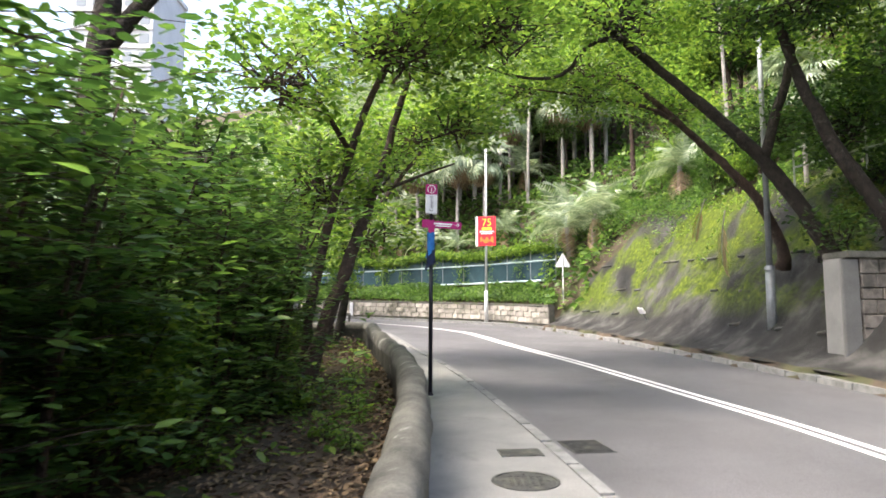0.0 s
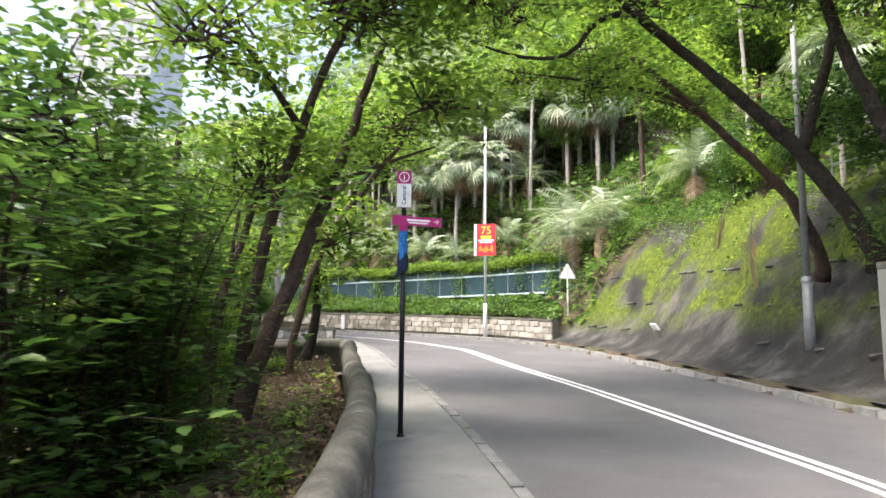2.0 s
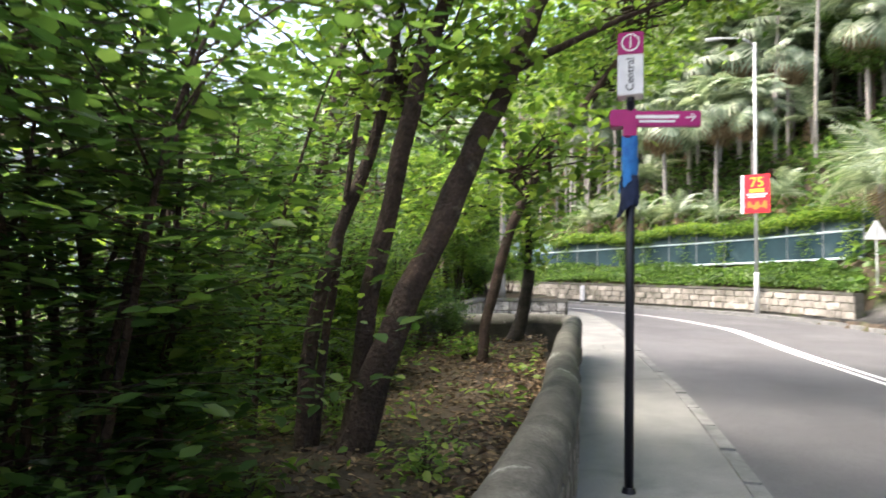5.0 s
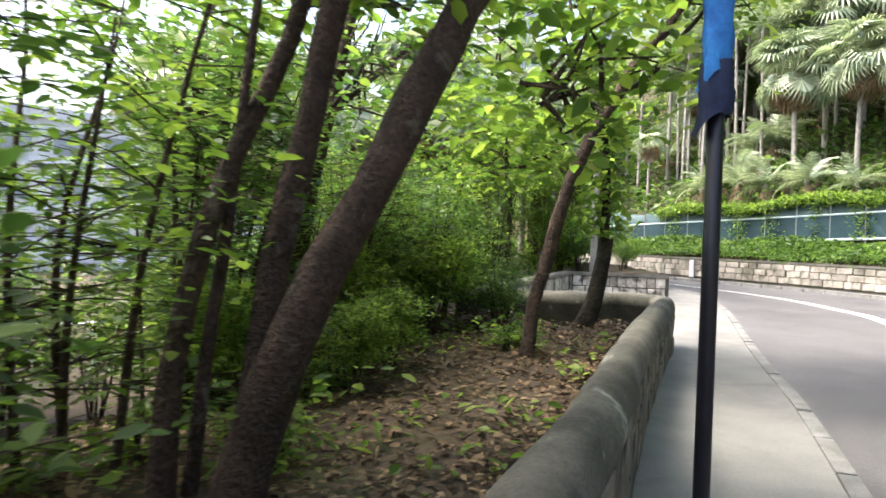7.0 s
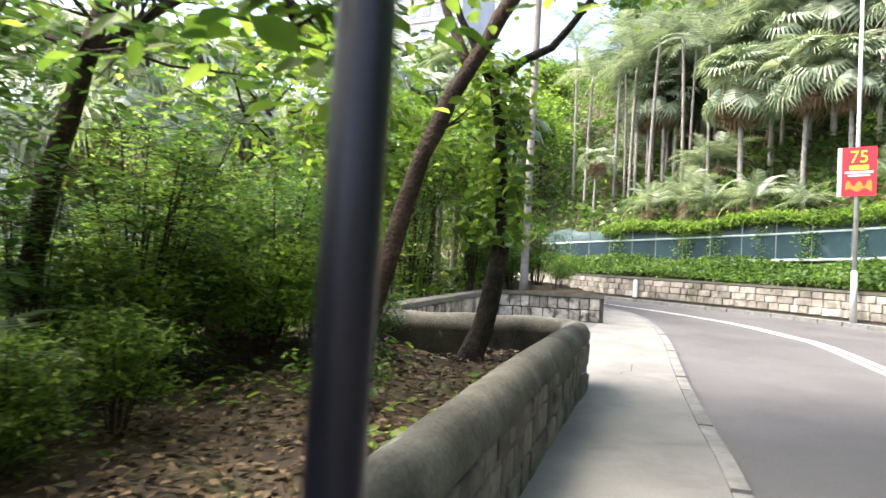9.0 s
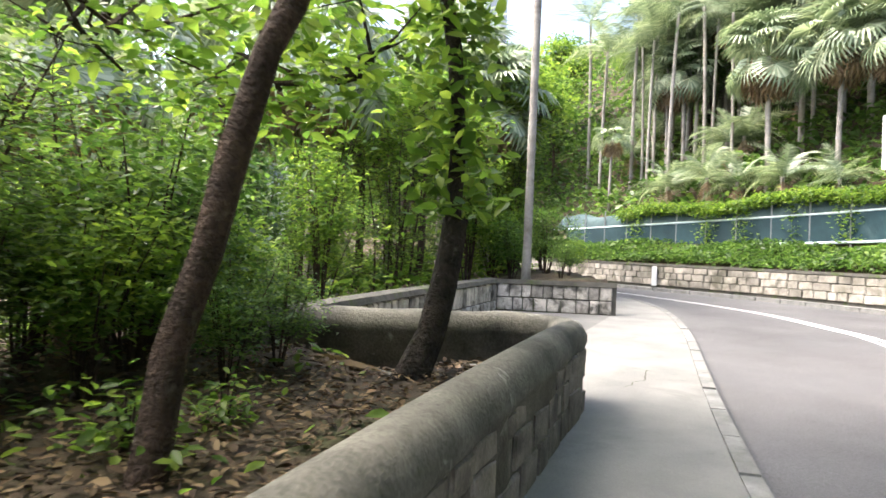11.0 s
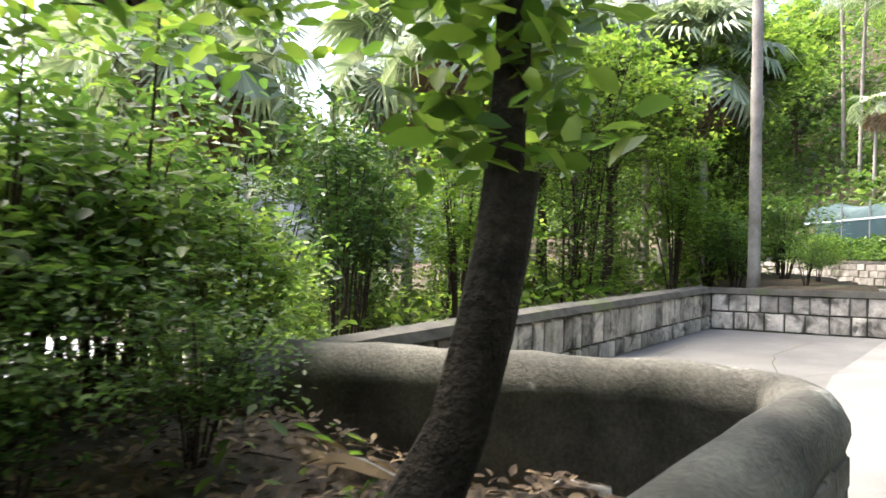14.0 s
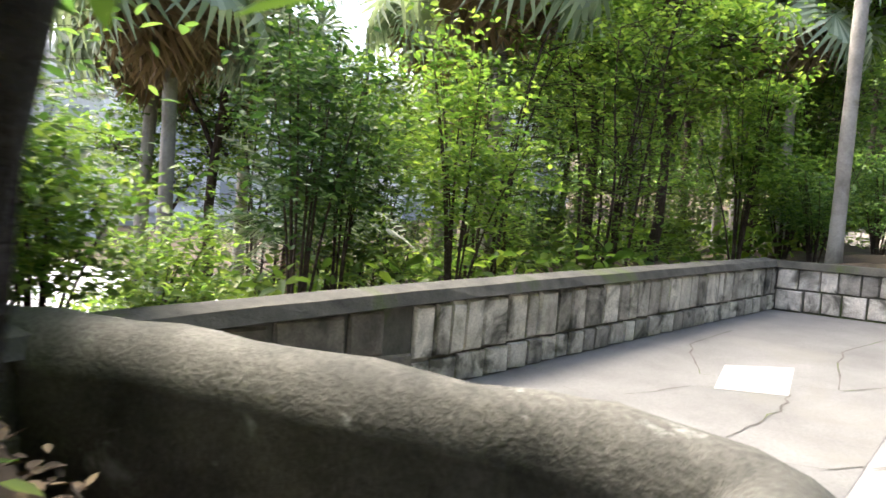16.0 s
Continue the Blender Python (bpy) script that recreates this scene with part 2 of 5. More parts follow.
def line_distance(points, X, Y):
    """Signed distance from a plan line (positive to its right) and the y of the nearest point."""
    best, sign, near = np.full(X.shape, 1e9), np.zeros(X.shape), np.zeros(X.shape)
    for (ax, ay), (bx, by) in zip(points, points[1:]):
        dx, dy = bx - ax, by - ay
        t = np.clip(((X - ax) * dx + (Y - ay) * dy) / (dx * dx + dy * dy), 0, 1)
        d = np.hypot(X - ax - t * dx, Y - ay - t * dy)
        s = np.sign((X - ax) * dy - (Y - ay) * dx)
        k = d < best - 1e-9
        best, sign, near = np.where(k, d, best), np.where(k, s, sign), np.where(k, ay + t * dy, near)
    return best * sign, near


BANK_D, BANK_H = (0, 0.3, 0.7, 1.4, 2.2, 3.5, 4.6, 7, 16, 40), (0.12, 0.14, 0.22, 0.72, 2.0, 4.3, 5.3, 6.3, 12, 30)
HILL_D, HILL_H = (0, 0.8, 1.1, 1.8, 3.5, 7, 14, 30, 45), (-0.1, -0.1, 0.85, 1.45, 2.6, 5.5, 10.5, 24, 32)


def terrain(X, Y):
    """Height of the natural ground anywhere on the plan."""
    X, Y = np.asarray(X, float), np.asarray(Y, float)
    far = [(9.6, -60)] + KERB_FAR + [(-80, 75)]
    dr, ny = line_distance(far, X, Y)
    dl, nl = line_distance(EARTH_EDGE, X, Y)
    base = GRADE * np.clip(Y, -60, 60)
    w = np.clip((ny - 29.5) / 3.5, 0, 1)
    right = (1 - w) * np.interp(dr, BANK_D, BANK_H) + w * np.interp(dr, HILL_D, HILL_H)
    right = right - np.where((dr > 0.3) & (dr < 4.6), 0.5 * (1 - w), 0)
    soil = np.interp(nl, (12.0, 15.5, 17.3, 17.9, 25.6, 26.8), (0.3, 0.42, 0.42, 0.0, 0.1, 0.7))
    e = -dl
    left = soil - 0.17 * np.clip(e - 2.0, 0, 3) - 0.2 * np.clip(e - 5, 0, 9)
    z = np.where(dr > 0, base + right, np.where(dl < -0.2, base + left, base - 0.3))
    lump = 0.05 * np.sin(X * 1.9 + np.cos(Y * 1.3)) * np.cos(Y * 2.3 + X)
    return z + np.where((dr > 6) | (dl < -0.3), lump, 0)


def ground_at(x, y):
    return float(terrain(np.array([x]), np.array([y]))[0])


# ---- builders ----
def mesh_object(name, verts, faces, mat, smooth=False, mats=None, index=None):
    me = bpy.data.meshes.new(name)
    verts = np.asarray(verts, dtype=np.float32).reshape(-1, 3)
    if isinstance(faces, np.ndarray):
        n, k = faces.shape
        me.vertices.add(len(verts))
        me.vertices.foreach_set("co", verts.ravel())
        me.loops.add(n * k)
        me.loops.foreach_set("vertex_index", faces.ravel().astype(np.int32))
        me.polygons.add(n)
        me.polygons.foreach_set("loop_start", np.arange(0, n * k, k, dtype=np.int32))
        me.update(calc_edges=True)
    else:
        me.from_pydata([tuple(map(float, v)) for v in verts], [], faces)
    for mm in (mats or [mat]):
        me.materials.append(mm)
    if index is not None:
        me.polygons.foreach_set("material_index", np.asarray(index, dtype=np.int32))
    if smooth:
        me.polygons.foreach_set("use_smooth", np.ones(len(me.polygons), dtype=bool))
    me.update()
    return new(name, me)


def under(ob, parent, label=""):
    ob.parent = parent
    if label:
        tagged(ob, label)
    return ob


def part(name, bm, mat, parent=None, label="", smooth=False):
    me = bpy.data.meshes.new(name)
    bm.normal_update()
    bm.to_mesh(me)
    bm.free()
    me.materials.append(mat)
    if smooth:
        me.polygons.foreach_set("use_smooth", np.ones(len(me.polygons), dtype=bool))
    ob = new(name, me)
    if parent:
        ob.parent = parent
    if label:
        tagged(ob, label)
    return ob


def box(sx, sy, sz, centre=(0, 0, 0), bevel=0.0, turn=None):
    bm = bmesh.new()
    bmesh.ops.create_cube(bm, size=1)
    bmesh.ops.scale(bm, vec=(sx, sy, sz), verts=bm.verts)
    if bevel:
        bmesh.ops.bevel(bm, geom=bm.edges[:], offset=bevel, segments=2, affect="EDGES")
    if turn is not None:
        bmesh.ops.transform(bm, matrix=turn, verts=bm.verts)
    bmesh.ops.translate(bm, vec=centre, verts=bm.verts)
    return bm


def tube_arrays(points, radii, sides=8, wobble=0.0, rng=None):
    """Vertices and quads of a tapering tube."""
    pts = [Vector(p) for p in points]
    verts, faces = [], []
    side = Vector((1, 0.13, 0))
    for i, p in enumerate(pts):
        d = (pts[min(i + 1, len(pts) - 1)] - pts[max(i - 1, 0)]).normalized()
        if abs(d.dot(side)) > 0.95:
            side = Vector((0, 1, 0.1))
        a = (side - d * side.dot(d)).normalized()
        b = d.cross(a)
        for k in range(sides):
            w = 2 * math.pi * k / sides
            r = radii[i] * (1 + (rng.uniform(-wobble, wobble) if rng else 0))
            verts.append(p + (a * math.cos(w) + b * math.sin(w)) * r)
    for i in range(len(pts) - 1):
        for k in range(sides):
            k2 = (k + 1) % sides
            faces.append((i * sides + k, i * sides + k2, (i + 1) * sides + k2, (i + 1) * sides + k))
    return verts, faces


def tube(name, points, radii, mat, sides=8, wobble=0.0, seed=0, caps=True):
    v, f = tube_arrays(points, radii, sides, wobble, random.Random(seed))
    if caps:
        f = list(f) + [tuple(range(sides))[::-1], tuple(range(len(v) - sides, len(v)))]
    return mesh_object(name, [tuple(q) for q in v], f, mat, smooth=True)


def sweep(name, points, profile, mat, step=0.4, smooth=False, closed=False, rough=0.0, z=None):
    """A profile of (offset to the right, height above the grade) drawn along a plan line."""
    line = resample(points, step)
    n = len(profile)
    verts, faces = [], []
    for i, p in enumerate(line):
        d = (line[min(i + 1, len(line) - 1)] - line[max(i - 1, 0)]).normalized()
        r = Vector((d.y, -d.x, 0))
        for o, h in profile:
            q = p + r * o
            base = G(p.y) if z is None else z
            j = rough * noise.noise(Vector((q.x * 2.1, q.y * 2.1, h * 2.7))) + 0.5 * rough * noise.noise(Vector((q.x * 7, q.y * 7, h * 9)))
            verts.append((q.x + r.x * j, q.y + r.y * j, base + h + j * 0.6))
    for i in range(len(line) - 1):
        for k in range(n if closed else n - 1):
            k2 = (k + 1) % n
            faces.append((i * n + k, i * n + k2, (i + 1) * n + k2, (i + 1) * n + k))
    if closed:
        faces += [tuple(range(n))[::-1], tuple(range(len(verts) - n, len(verts)))]
    return mesh_object(name, verts, faces, mat, smooth)


def ribbon(name, left, right, lift, mat, rows=160, cols=1):
    """A surface between two plan lines."""
    a, b = resample(left, 0.25), resample(right, 0.25)
    verts, faces = [], []
    for i in range(rows + 1):
        p = a[round(i * (len(a) - 1) / rows)]
        q = b[round(i * (len(b) - 1) / rows)]
        for k in range(cols + 1):
            s = p.lerp(q, k / cols)
            verts.append((s.x, s.y, G(s.y) + lift))
    for i in range(rows):
        for k in range(cols):
            j = i * (cols + 1) + k
            faces.append((j, j + 1, j + cols + 2, j + cols + 1))
    return mesh_object(name, verts, faces, mat)


LEAF_FINE = np.array([(0, 0, 0), (0.24, 0.3, 0.06), (0.2, 0.66, 0.05), (0, 1, -0.06), (-0.2, 0.66, 0.05), (-0.24, 0.3, 0.06)])
LEAF_FINE_F = np.array([(0, 1, 2, 3), (0, 3, 4, 5)])
LEAF_COARSE = np.array([(0, 0, 0), (0.3, 0.45, 0.08), (0, 1, -0.05), (-0.3, 0.45, 0.08)])
LEAF_COARSE_F = np.array([(0, 1, 2), (0, 2, 3)])


def leaves(centres, size, rng, fine=True, flat=0.6, spread=0.35):
    """Vertices and faces of one leaf at each centre, size in metres, most of them facing up."""
    n = len(centres)
    T, F = (LEAF_FINE, LEAF_FINE_F) if fine else (LEAF_COARSE, LEAF_COARSE_F)
    az = rng.uniform(0, 2 * np.pi, n)
    nz = np.stack([rng.normal(0, 1 - flat, n), rng.normal(0, 1 - flat, n), np.abs(rng.normal(1, 0.3, n))], 1)
    nz /= np.linalg.norm(nz, axis=1)[:, None]
    y = np.stack([np.cos(az), np.sin(az), rng.normal(-0.3, 0.35, n)], 1)
    y -= nz * (y * nz).sum(1)[:, None]
    y /= np.linalg.norm(y, axis=1)[:, None]
    x = np.cross(y, nz)
    s = size * rng.uniform(1 - spread, 1 + spread, n)
    V = centres[:, None, :] + s[:, None, None] * (T[None, :, 0:1] * x[:, None] + T[None, :, 1:2] * y[:, None] + T[None, :, 2:3] * nz[:, None])
    FF = (np.arange(n)[:, None, None] * len(T) + F[None]).reshape(-1, F.shape[1])
    return V.reshape(-1, 3), FF


def clumped(blobs, rng, per=26, loose=0.2):
    """Leaf places in clumps inside ellipsoids (centre, radii, number)."""
    out, hubs = [], []
    for c, r, n in blobs:
        k = max(3, n // per)
        d = rng.normal(size=(k, 3))
        d /= np.linalg.norm(d, axis=1)[:, None]
        rad = rng.uniform(0.25, 1, k) ** 0.5
        h = np.array(c) + d * rad[:, None] * np.array(r)
        hubs.append(h)
        pick = rng.integers(0, k, n)
        out.append(h[pick] + rng.normal(size=(n, 3)) * loose * np.array((1.15, 1.15, 0.6)) * rng.uniform(0.6, 1.5, k)[pick][:, None])
    return np.concatenate(out), hubs


def twigs(hubs, blobs, rng, radius=0.012, share=0.6):
    """Thin boughs from the middle of each ellipsoid to its clumps."""
    V, F = [], []
    for (c, r, n), h in zip(blobs, hubs):
        for p in h:
            if rng.random() > share:
                continue
            start = np.array(c) + rng.normal(size=3) * np.array(r) * 0.15 - np.array((0, 0, r[2] * 0.35))
            midp = (start + p) / 2 + rng.normal(size=3) * 0.12
            v, f = tube_arrays([start, midp, p], [radius * 1.8, radius, radius * 0.3], 4)
            F += [tuple(i + len(V) for i in q) for q in f]
            V += [tuple(q) for q in v]
    return V, F


def tree(label, stems, blobs, leaf, size, seed, bark=None, fine=True, per=26, loose=0.22, name="tree", group="", flat=0.6, twig=0.012):
    """Tree: the first stem is the trunk, the others limbs; a crown of leaves in clumps."""
    rng = np.random.default_rng(seed)
    base = Vector(stems[0][0][0])
    root = tagged(new(name), label, "tree", group)
    root.location = base
    for i, (pts, r0, r1) in enumerate(stems):
        line = resample([tuple(Vector(p) - base) for p in pts], 0.3)
        n = len(line)
        radii = [r0 + (r1 - r0) * k / (n - 1) for k in range(n)]
        if i == 0:
            radii[0] *= 1.45
            if n > 2:
                radii[1] *= 1.15
        line = [p + Vector(rng.normal(size=3)) * 0.12 * min(r0, 0.1) for p in line]
        under(tube("trunk" if i == 0 else "limb", line, radii, bark or BARK, 9, 0.12, seed + i), root)
    local = [(tuple(Vector(c) - base), r, n) for c, r, n in blobs]
    pts, hubs = clumped(local, rng, per, loose)
    v, f = leaves(pts, size, rng, fine, flat)
    if len(f):
        under(mesh_object("crown", v, f, leaf), root)
        tv, tf = twigs(hubs, local, rng, twig)
        if tf:
            tagged(under(mesh_object("twig_work", tv, tf, bark or BARK), root), kind="stuff")
    return root


def bush_proto(label, n, radius, height, leaf, size, seed, stems=7, fine=True, per=22, category="shrub", name="shrub"):
    """A shrub: thin stems from the ground and leaves in clumps from the foot to the top."""
    rng = np.random.default_rng(seed)
    root = tagged(new(name), label, category)
    SV, SF = [], []
    blobs = []
    for i in range(stems):
        a = rng.uniform(0, 2 * math.pi)
        r = radius * rng.uniform(0.15, 0.75)
        h = height * rng.uniform(0.6, 1.0)
        p = [(0.06 * math.cos(a), 0.06 * math.sin(a), -0.1), (r * 0.4 * math.cos(a + 0.2), r * 0.4 * math.sin(a + 0.2), h * 0.45), (r * math.cos(a), r * math.sin(a), h)]
        v, f = tube_arrays(resample(p, 0.4), np.linspace(0.022, 0.006, len(resample(p, 0.4))), 5)
        under(mesh_object("stem", [tuple(q) for q in v], f, BARK, True), root)
        blobs.append(((r * 0.8 * math.cos(a), r * 0.8 * math.sin(a), h * 0.72), (radius * 0.5, radius * 0.5, h * 0.36), n // stems))
    pts, hubs = clumped(blobs, rng, per, 0.16)
    pts[:, 2] = np.maximum(pts[:, 2], 0.05)
    v, f = leaves(pts, size, rng, fine)
    under(mesh_object("foliage", v, f, leaf), root)
    return root


def sapling_proto(label, n, radius, height, leaf, size, seed, stems=7):
    """A thicket of slender young stems, leafy in loose sprays over most of their height."""
    rng = np.random.default_rng(seed)
    root = tagged(new("young_tree"), label, "young tree")
    P = []
    for i in range(stems):
        a = rng.uniform(0, 2 * math.pi)
        r = radius * rng.uniform(0.1, 0.6)
        hh = height * rng.uniform(0.65, 1.0)
        line = resample([(r * 0.5 * math.cos(a), r * 0.5 * math.sin(a), -0.15), (r * 0.6 * math.cos(a + 0.3), r * 0.6 * math.sin(a + 0.3), hh * 0.4), (r * math.cos(a), r * math.sin(a), hh * 0.8), (r * 1.3 * math.cos(a), r * 1.3 * math.sin(a), hh)], 0.4)
        under(tube("stem", line, np.linspace(0.028, 0.007, len(line)), BARK, 6, 0.1, seed + i), root)
        tv, tf = [], []
        for k in range(26):
            t = rng.uniform(0.14, 1.0)
            o = line[min(len(line) - 1, int(t * len(line)))]
            az = rng.uniform(0, 2 * math.pi)
            L = radius * rng.uniform(0.3, 0.75)
            e = Vector((o.x + L * math.cos(az), o.y + L * math.sin(az), o.z + L * rng.uniform(-0.1, 0.45)))
            v, f = tube_arrays([o, (o + e) / 2 + Vector((0, 0, 0.06)), e], [0.008, 0.006, 0.003], 3)
            tf += [tuple(q + len(tv) for q in g) for g in f]
            tv += [tuple(q) for q in v]
            m = max(4, n // (stems * 26))
            s = rng.uniform(0.2, 1.1, m)[:, None]
            P.append(np.array(o) * (1 - s) + np.array(e) * s + rng.normal(size=(m, 3)) * (0.1, 0.1, 0.06))
        tagged(under(mesh_object("twig_work", tv, tf, BARK), root), kind="stuff")
    pts = np.concatenate(P)
    pts[:, 2] = np.maximum(pts[:, 2], 0.1)
    v, f = leaves(pts, size, rng, True, 0.62)
    under(mesh_object("foliage", v, f, leaf), root)
    return root


def frond_fan(rng, radius=0.8, blades=22):
    """One fan leaf in the xz plane of its stalk: pleated blades round a hub."""
    V, F = [], []
    for k in range(blades):
        a = math.radians(-125 + 250 * k / (blades - 1))
        L = radius * (0.85 + 0.15 * math.cos(a)) * rng.uniform(0.92, 1.05)
        u = Vector((math.cos(a), math.sin(a), 0))
        w = Vector((-u.y, u.x, 0))
        i = len(V)
        droop = -0.35 * L
        V += [(0, 0, 0), tuple(u * L * 0.6 + w * 0.045 * radius + Vector((0, 0, 0.02))), tuple(u * L * 0.6 - w * 0.045 * radius - Vector((0, 0, 0.03))), tuple(u * L + Vector((0, 0, droop)))]
        F += [(i, i + 2, i + 1), (i + 1, i + 2, i + 3)]
    return V, F


def frond_feather(rng, length=2.4, pairs=22):
    """One feather leaf along x, arching down, with leaflets both sides."""
    V, F = [], []
    for k in range(pairs):
        t = 0.12 + 0.88 * k / (pairs - 1)
        x = length * t
        z = length * (0.22 * t - 0.6 * t * t * t)
        L = length * 0.3 * math.sin(math.pi * min(1, 0.15 + 0.8 * t)) * rng.uniform(0.85, 1.1) + 0.08
        for s in (-1, 1):
            i = len(V)
            V += [(x - 0.03, 0, z), (x + 0.035, 0, z), (x + L * 0.45, s * L * 0.85, z - L * 0.3)]
            F += [(i, i + 1, i + 2)]
    i = len(V)
    for k in range(7):
        t = k / 6
        x, z = length * t, length * (0.22 * t - 0.6 * t * t * t)
        V += [(x, -0.02 * (1 - t) - 0.004, z), (x, 0.02 * (1 - t) + 0.004, z)]
    for k in range(6):
        j = i + 2 * k
        F += [(j, j + 1, j + 2), (j + 1, j + 3, j + 2)]
    return V, F


def palm_proto(label, height, seed, kind="fan", fronds=26, radius=0.13, size=0.9, dead=14, name="palm_tree"):
    """Palm: ringed trunk, a crown of fronds, a skirt of dry ones."""
    rng = random.Random(seed)
    root = tagged(new(name), label, "palm tree")
    lean = (rng.uniform(-0.3, 0.3), rng.uniform(-0.3, 0.3))
    pts = [(lean[0] * t * t, lean[1] * t * t, height * t - 0.3 * (1 - t)) for t in [i / 14 for i in range(15)]]
    under(tube("trunk", pts, [radius * (1.35 if i == 0 else 1 - 0.012 * i) * (1 + 0.05 * (i % 2)) for i in range(15)], BARK_PALE, 9, 0.05, seed), root)
    top = Vector(pts[-1])
    for nm, count, mat, low, high in (("crown", fronds, LEAF_PALM, -48 if kind == "fan" else -20, 72), ("dry_skirt", dead, LEAF_DRY, -85, -50)):
        if not count:
            continue
        V, F = [], []
        for k in range(count):
            az = 2 * math.pi * (k * 0.381966 + rng.uniform(-0.04, 0.04))
            el = math.radians(rng.uniform(low, high))
            fv, ff = frond_fan(rng, size * rng.uniform(0.8, 1.1)) if kind == "fan" else frond_feather(rng, size * rng.uniform(0.85, 1.1))
            stalk = size * (1.1 if low > -50 else 0.7) if kind == "fan" else 0.0
            turn = Matrix.Rotation(az, 4, "Z") @ Matrix.Rotation(-el, 4, "Y")
            droop = Matrix.Translation((stalk, 0, 0)) @ Matrix.Rotation(math.radians(35 if kind == "fan" and low > -50 else 0), 4, "Y") @ Matrix.Rotation(rng.uniform(-0.5, 0.5), 4, "X")
            i = len(V)
            m = Matrix.Translation(top) @ turn @ droop
            V += [tuple(m @ Vector(q)) for q in fv]
            F += [tuple(q + i for q in t) for t in ff]
            if stalk:
                m2 = Matrix.Translation(top) @ turn
                i = len(V)
                V += [tuple(m2 @ Vector(q)) for q in ((0, -0.02, 0), (0, 0.02, 0), (stalk, 0.012, 0), (stalk, -0.012, 0.01))]
                F += [(i, i + 1, i + 2), (i, i + 2, i + 3)]
        under(mesh_object(nm, V, F, mat), root, "brown hanging dry fronds" if nm == "dry_skirt" else "")
    return root


def stuff(name, label, centres, size, leaf, seed, fine=True, flat=0.6, category="plants", spread=0.35):
    rng = np.random.default_rng(seed)
    v, f = leaves(np.asarray(centres), size, rng, fine, flat, spread)
    return tagged(mesh_object(name, v, f, leaf), label, category, kind="stuff")


# ---- ground, road and pavement ----
def axis(a, b, fine_a, fine_b, step, coarse):
    left = list(np.arange(a, fine_a, coarse))
    return np.array(left + list(np.arange(fine_a, fine_b, step)) + list(np.arange(fine_b, b + coarse, coarse)))


def make_ground():
    xs = np.concatenate([[-900, -500, -250, -140], axis(-90, 90, -12, 14, 0.3, 2.5), [140, 250, 500, 900]])
    ys = np.concatenate([[-900, -400, -160, -100], axis(-60, 110, -4, 46, 0.35, 2.5), [150, 260, 500, 900]])
    X, Y = np.meshgrid(xs, ys)
    Z = terrain(X, Y)
    nx, ny = len(xs), len(ys)
    idx = np.arange(nx * ny).reshape(ny, nx)
    F = np.stack([idx[:-1, :-1], idx[:-1, 1:], idx[1:, 1:], idx[1:, :-1]], -1).reshape(-1, 4)
    ob = mesh_object("ground", np.stack([X, Y, Z], -1).reshape(-1, 3), F, SOIL, smooth=True)
    return tagged(ob, "dark earth under trees, strewn with dead leaves", "ground", kind="structure")


make_ground()
road = tagged(ribbon("road", KERB_LEFT, KERB_FAR, -0.1, ASPHALT, 200, 4), "grey asphalt road bending uphill with pale wear", "road", kind="structure")
pavement_edge = [(p[0] - 0.02, p[1]) for p in KERB_LEFT]
EDGE = [(-0.9, -16), (-0.7, -6), (-0.45, -1), (-0.2, 3.0), (-0.2, 6.0), (-0.35, 8.4), (-0.65, 10.9), (-1.05, 13.0), (-1.5, 15.2), (-1.97, 17.7), (-2.75, 20), (-3.4, 23), (-4.05, 26.9), (-4.3, 29.2), (-6.0, 33), (-9.2, 36.6), (-14.3, 40.6), (-26, 46.2)]


def by_y(line):
    return np.array([p.y for p in resample(line, 0.2)]), np.array([p.x for p in resample(line, 0.2)])


def make_pavement():
    ky, kx = by_y(KERB_LEFT)
    ey, ex = by_y(EDGE)
    V, F = [], []
    ys = np.arange(-15.5, 46, 0.4)
    for y in ys:
        a, b = np.interp(y, ey, ex), np.interp(y, ky, kx) - 0.07
        for k in range(4):
            V.append((a + (b - a) * k / 3, y, G(y)))
    for i in range(len(ys) - 1):
        for k in range(3):
            j = i * 4 + k
            F.append((j, j + 1, j + 5, j + 4))
    return tagged(mesh_object("pavement", V, F, PAVING), "narrow grey concrete pavement with cracks", "pavement", kind="structure")


pavement = make_pavement()


def make_terrace():
    V = [(-1.88, 17.7), (-2.3, 18.0), (-3.6, 17.9), (-4.55, 17.55), (-5.1, 19.0), (-5.75, 23.0), (-6.2, 26.2), (-3.75, 26.9), (-3.3, 23), (-2.6, 20)]
    bm = bmesh.new()
    f = bm.faces.new([bm.verts.new((x, y, G(y) + 0.004)) for x, y in V])
    return tagged(part("terrace_floor", bm, TERRACE), "pale cracked concrete terrace floor", "floor", kind="structure")


terrace = make_terrace()


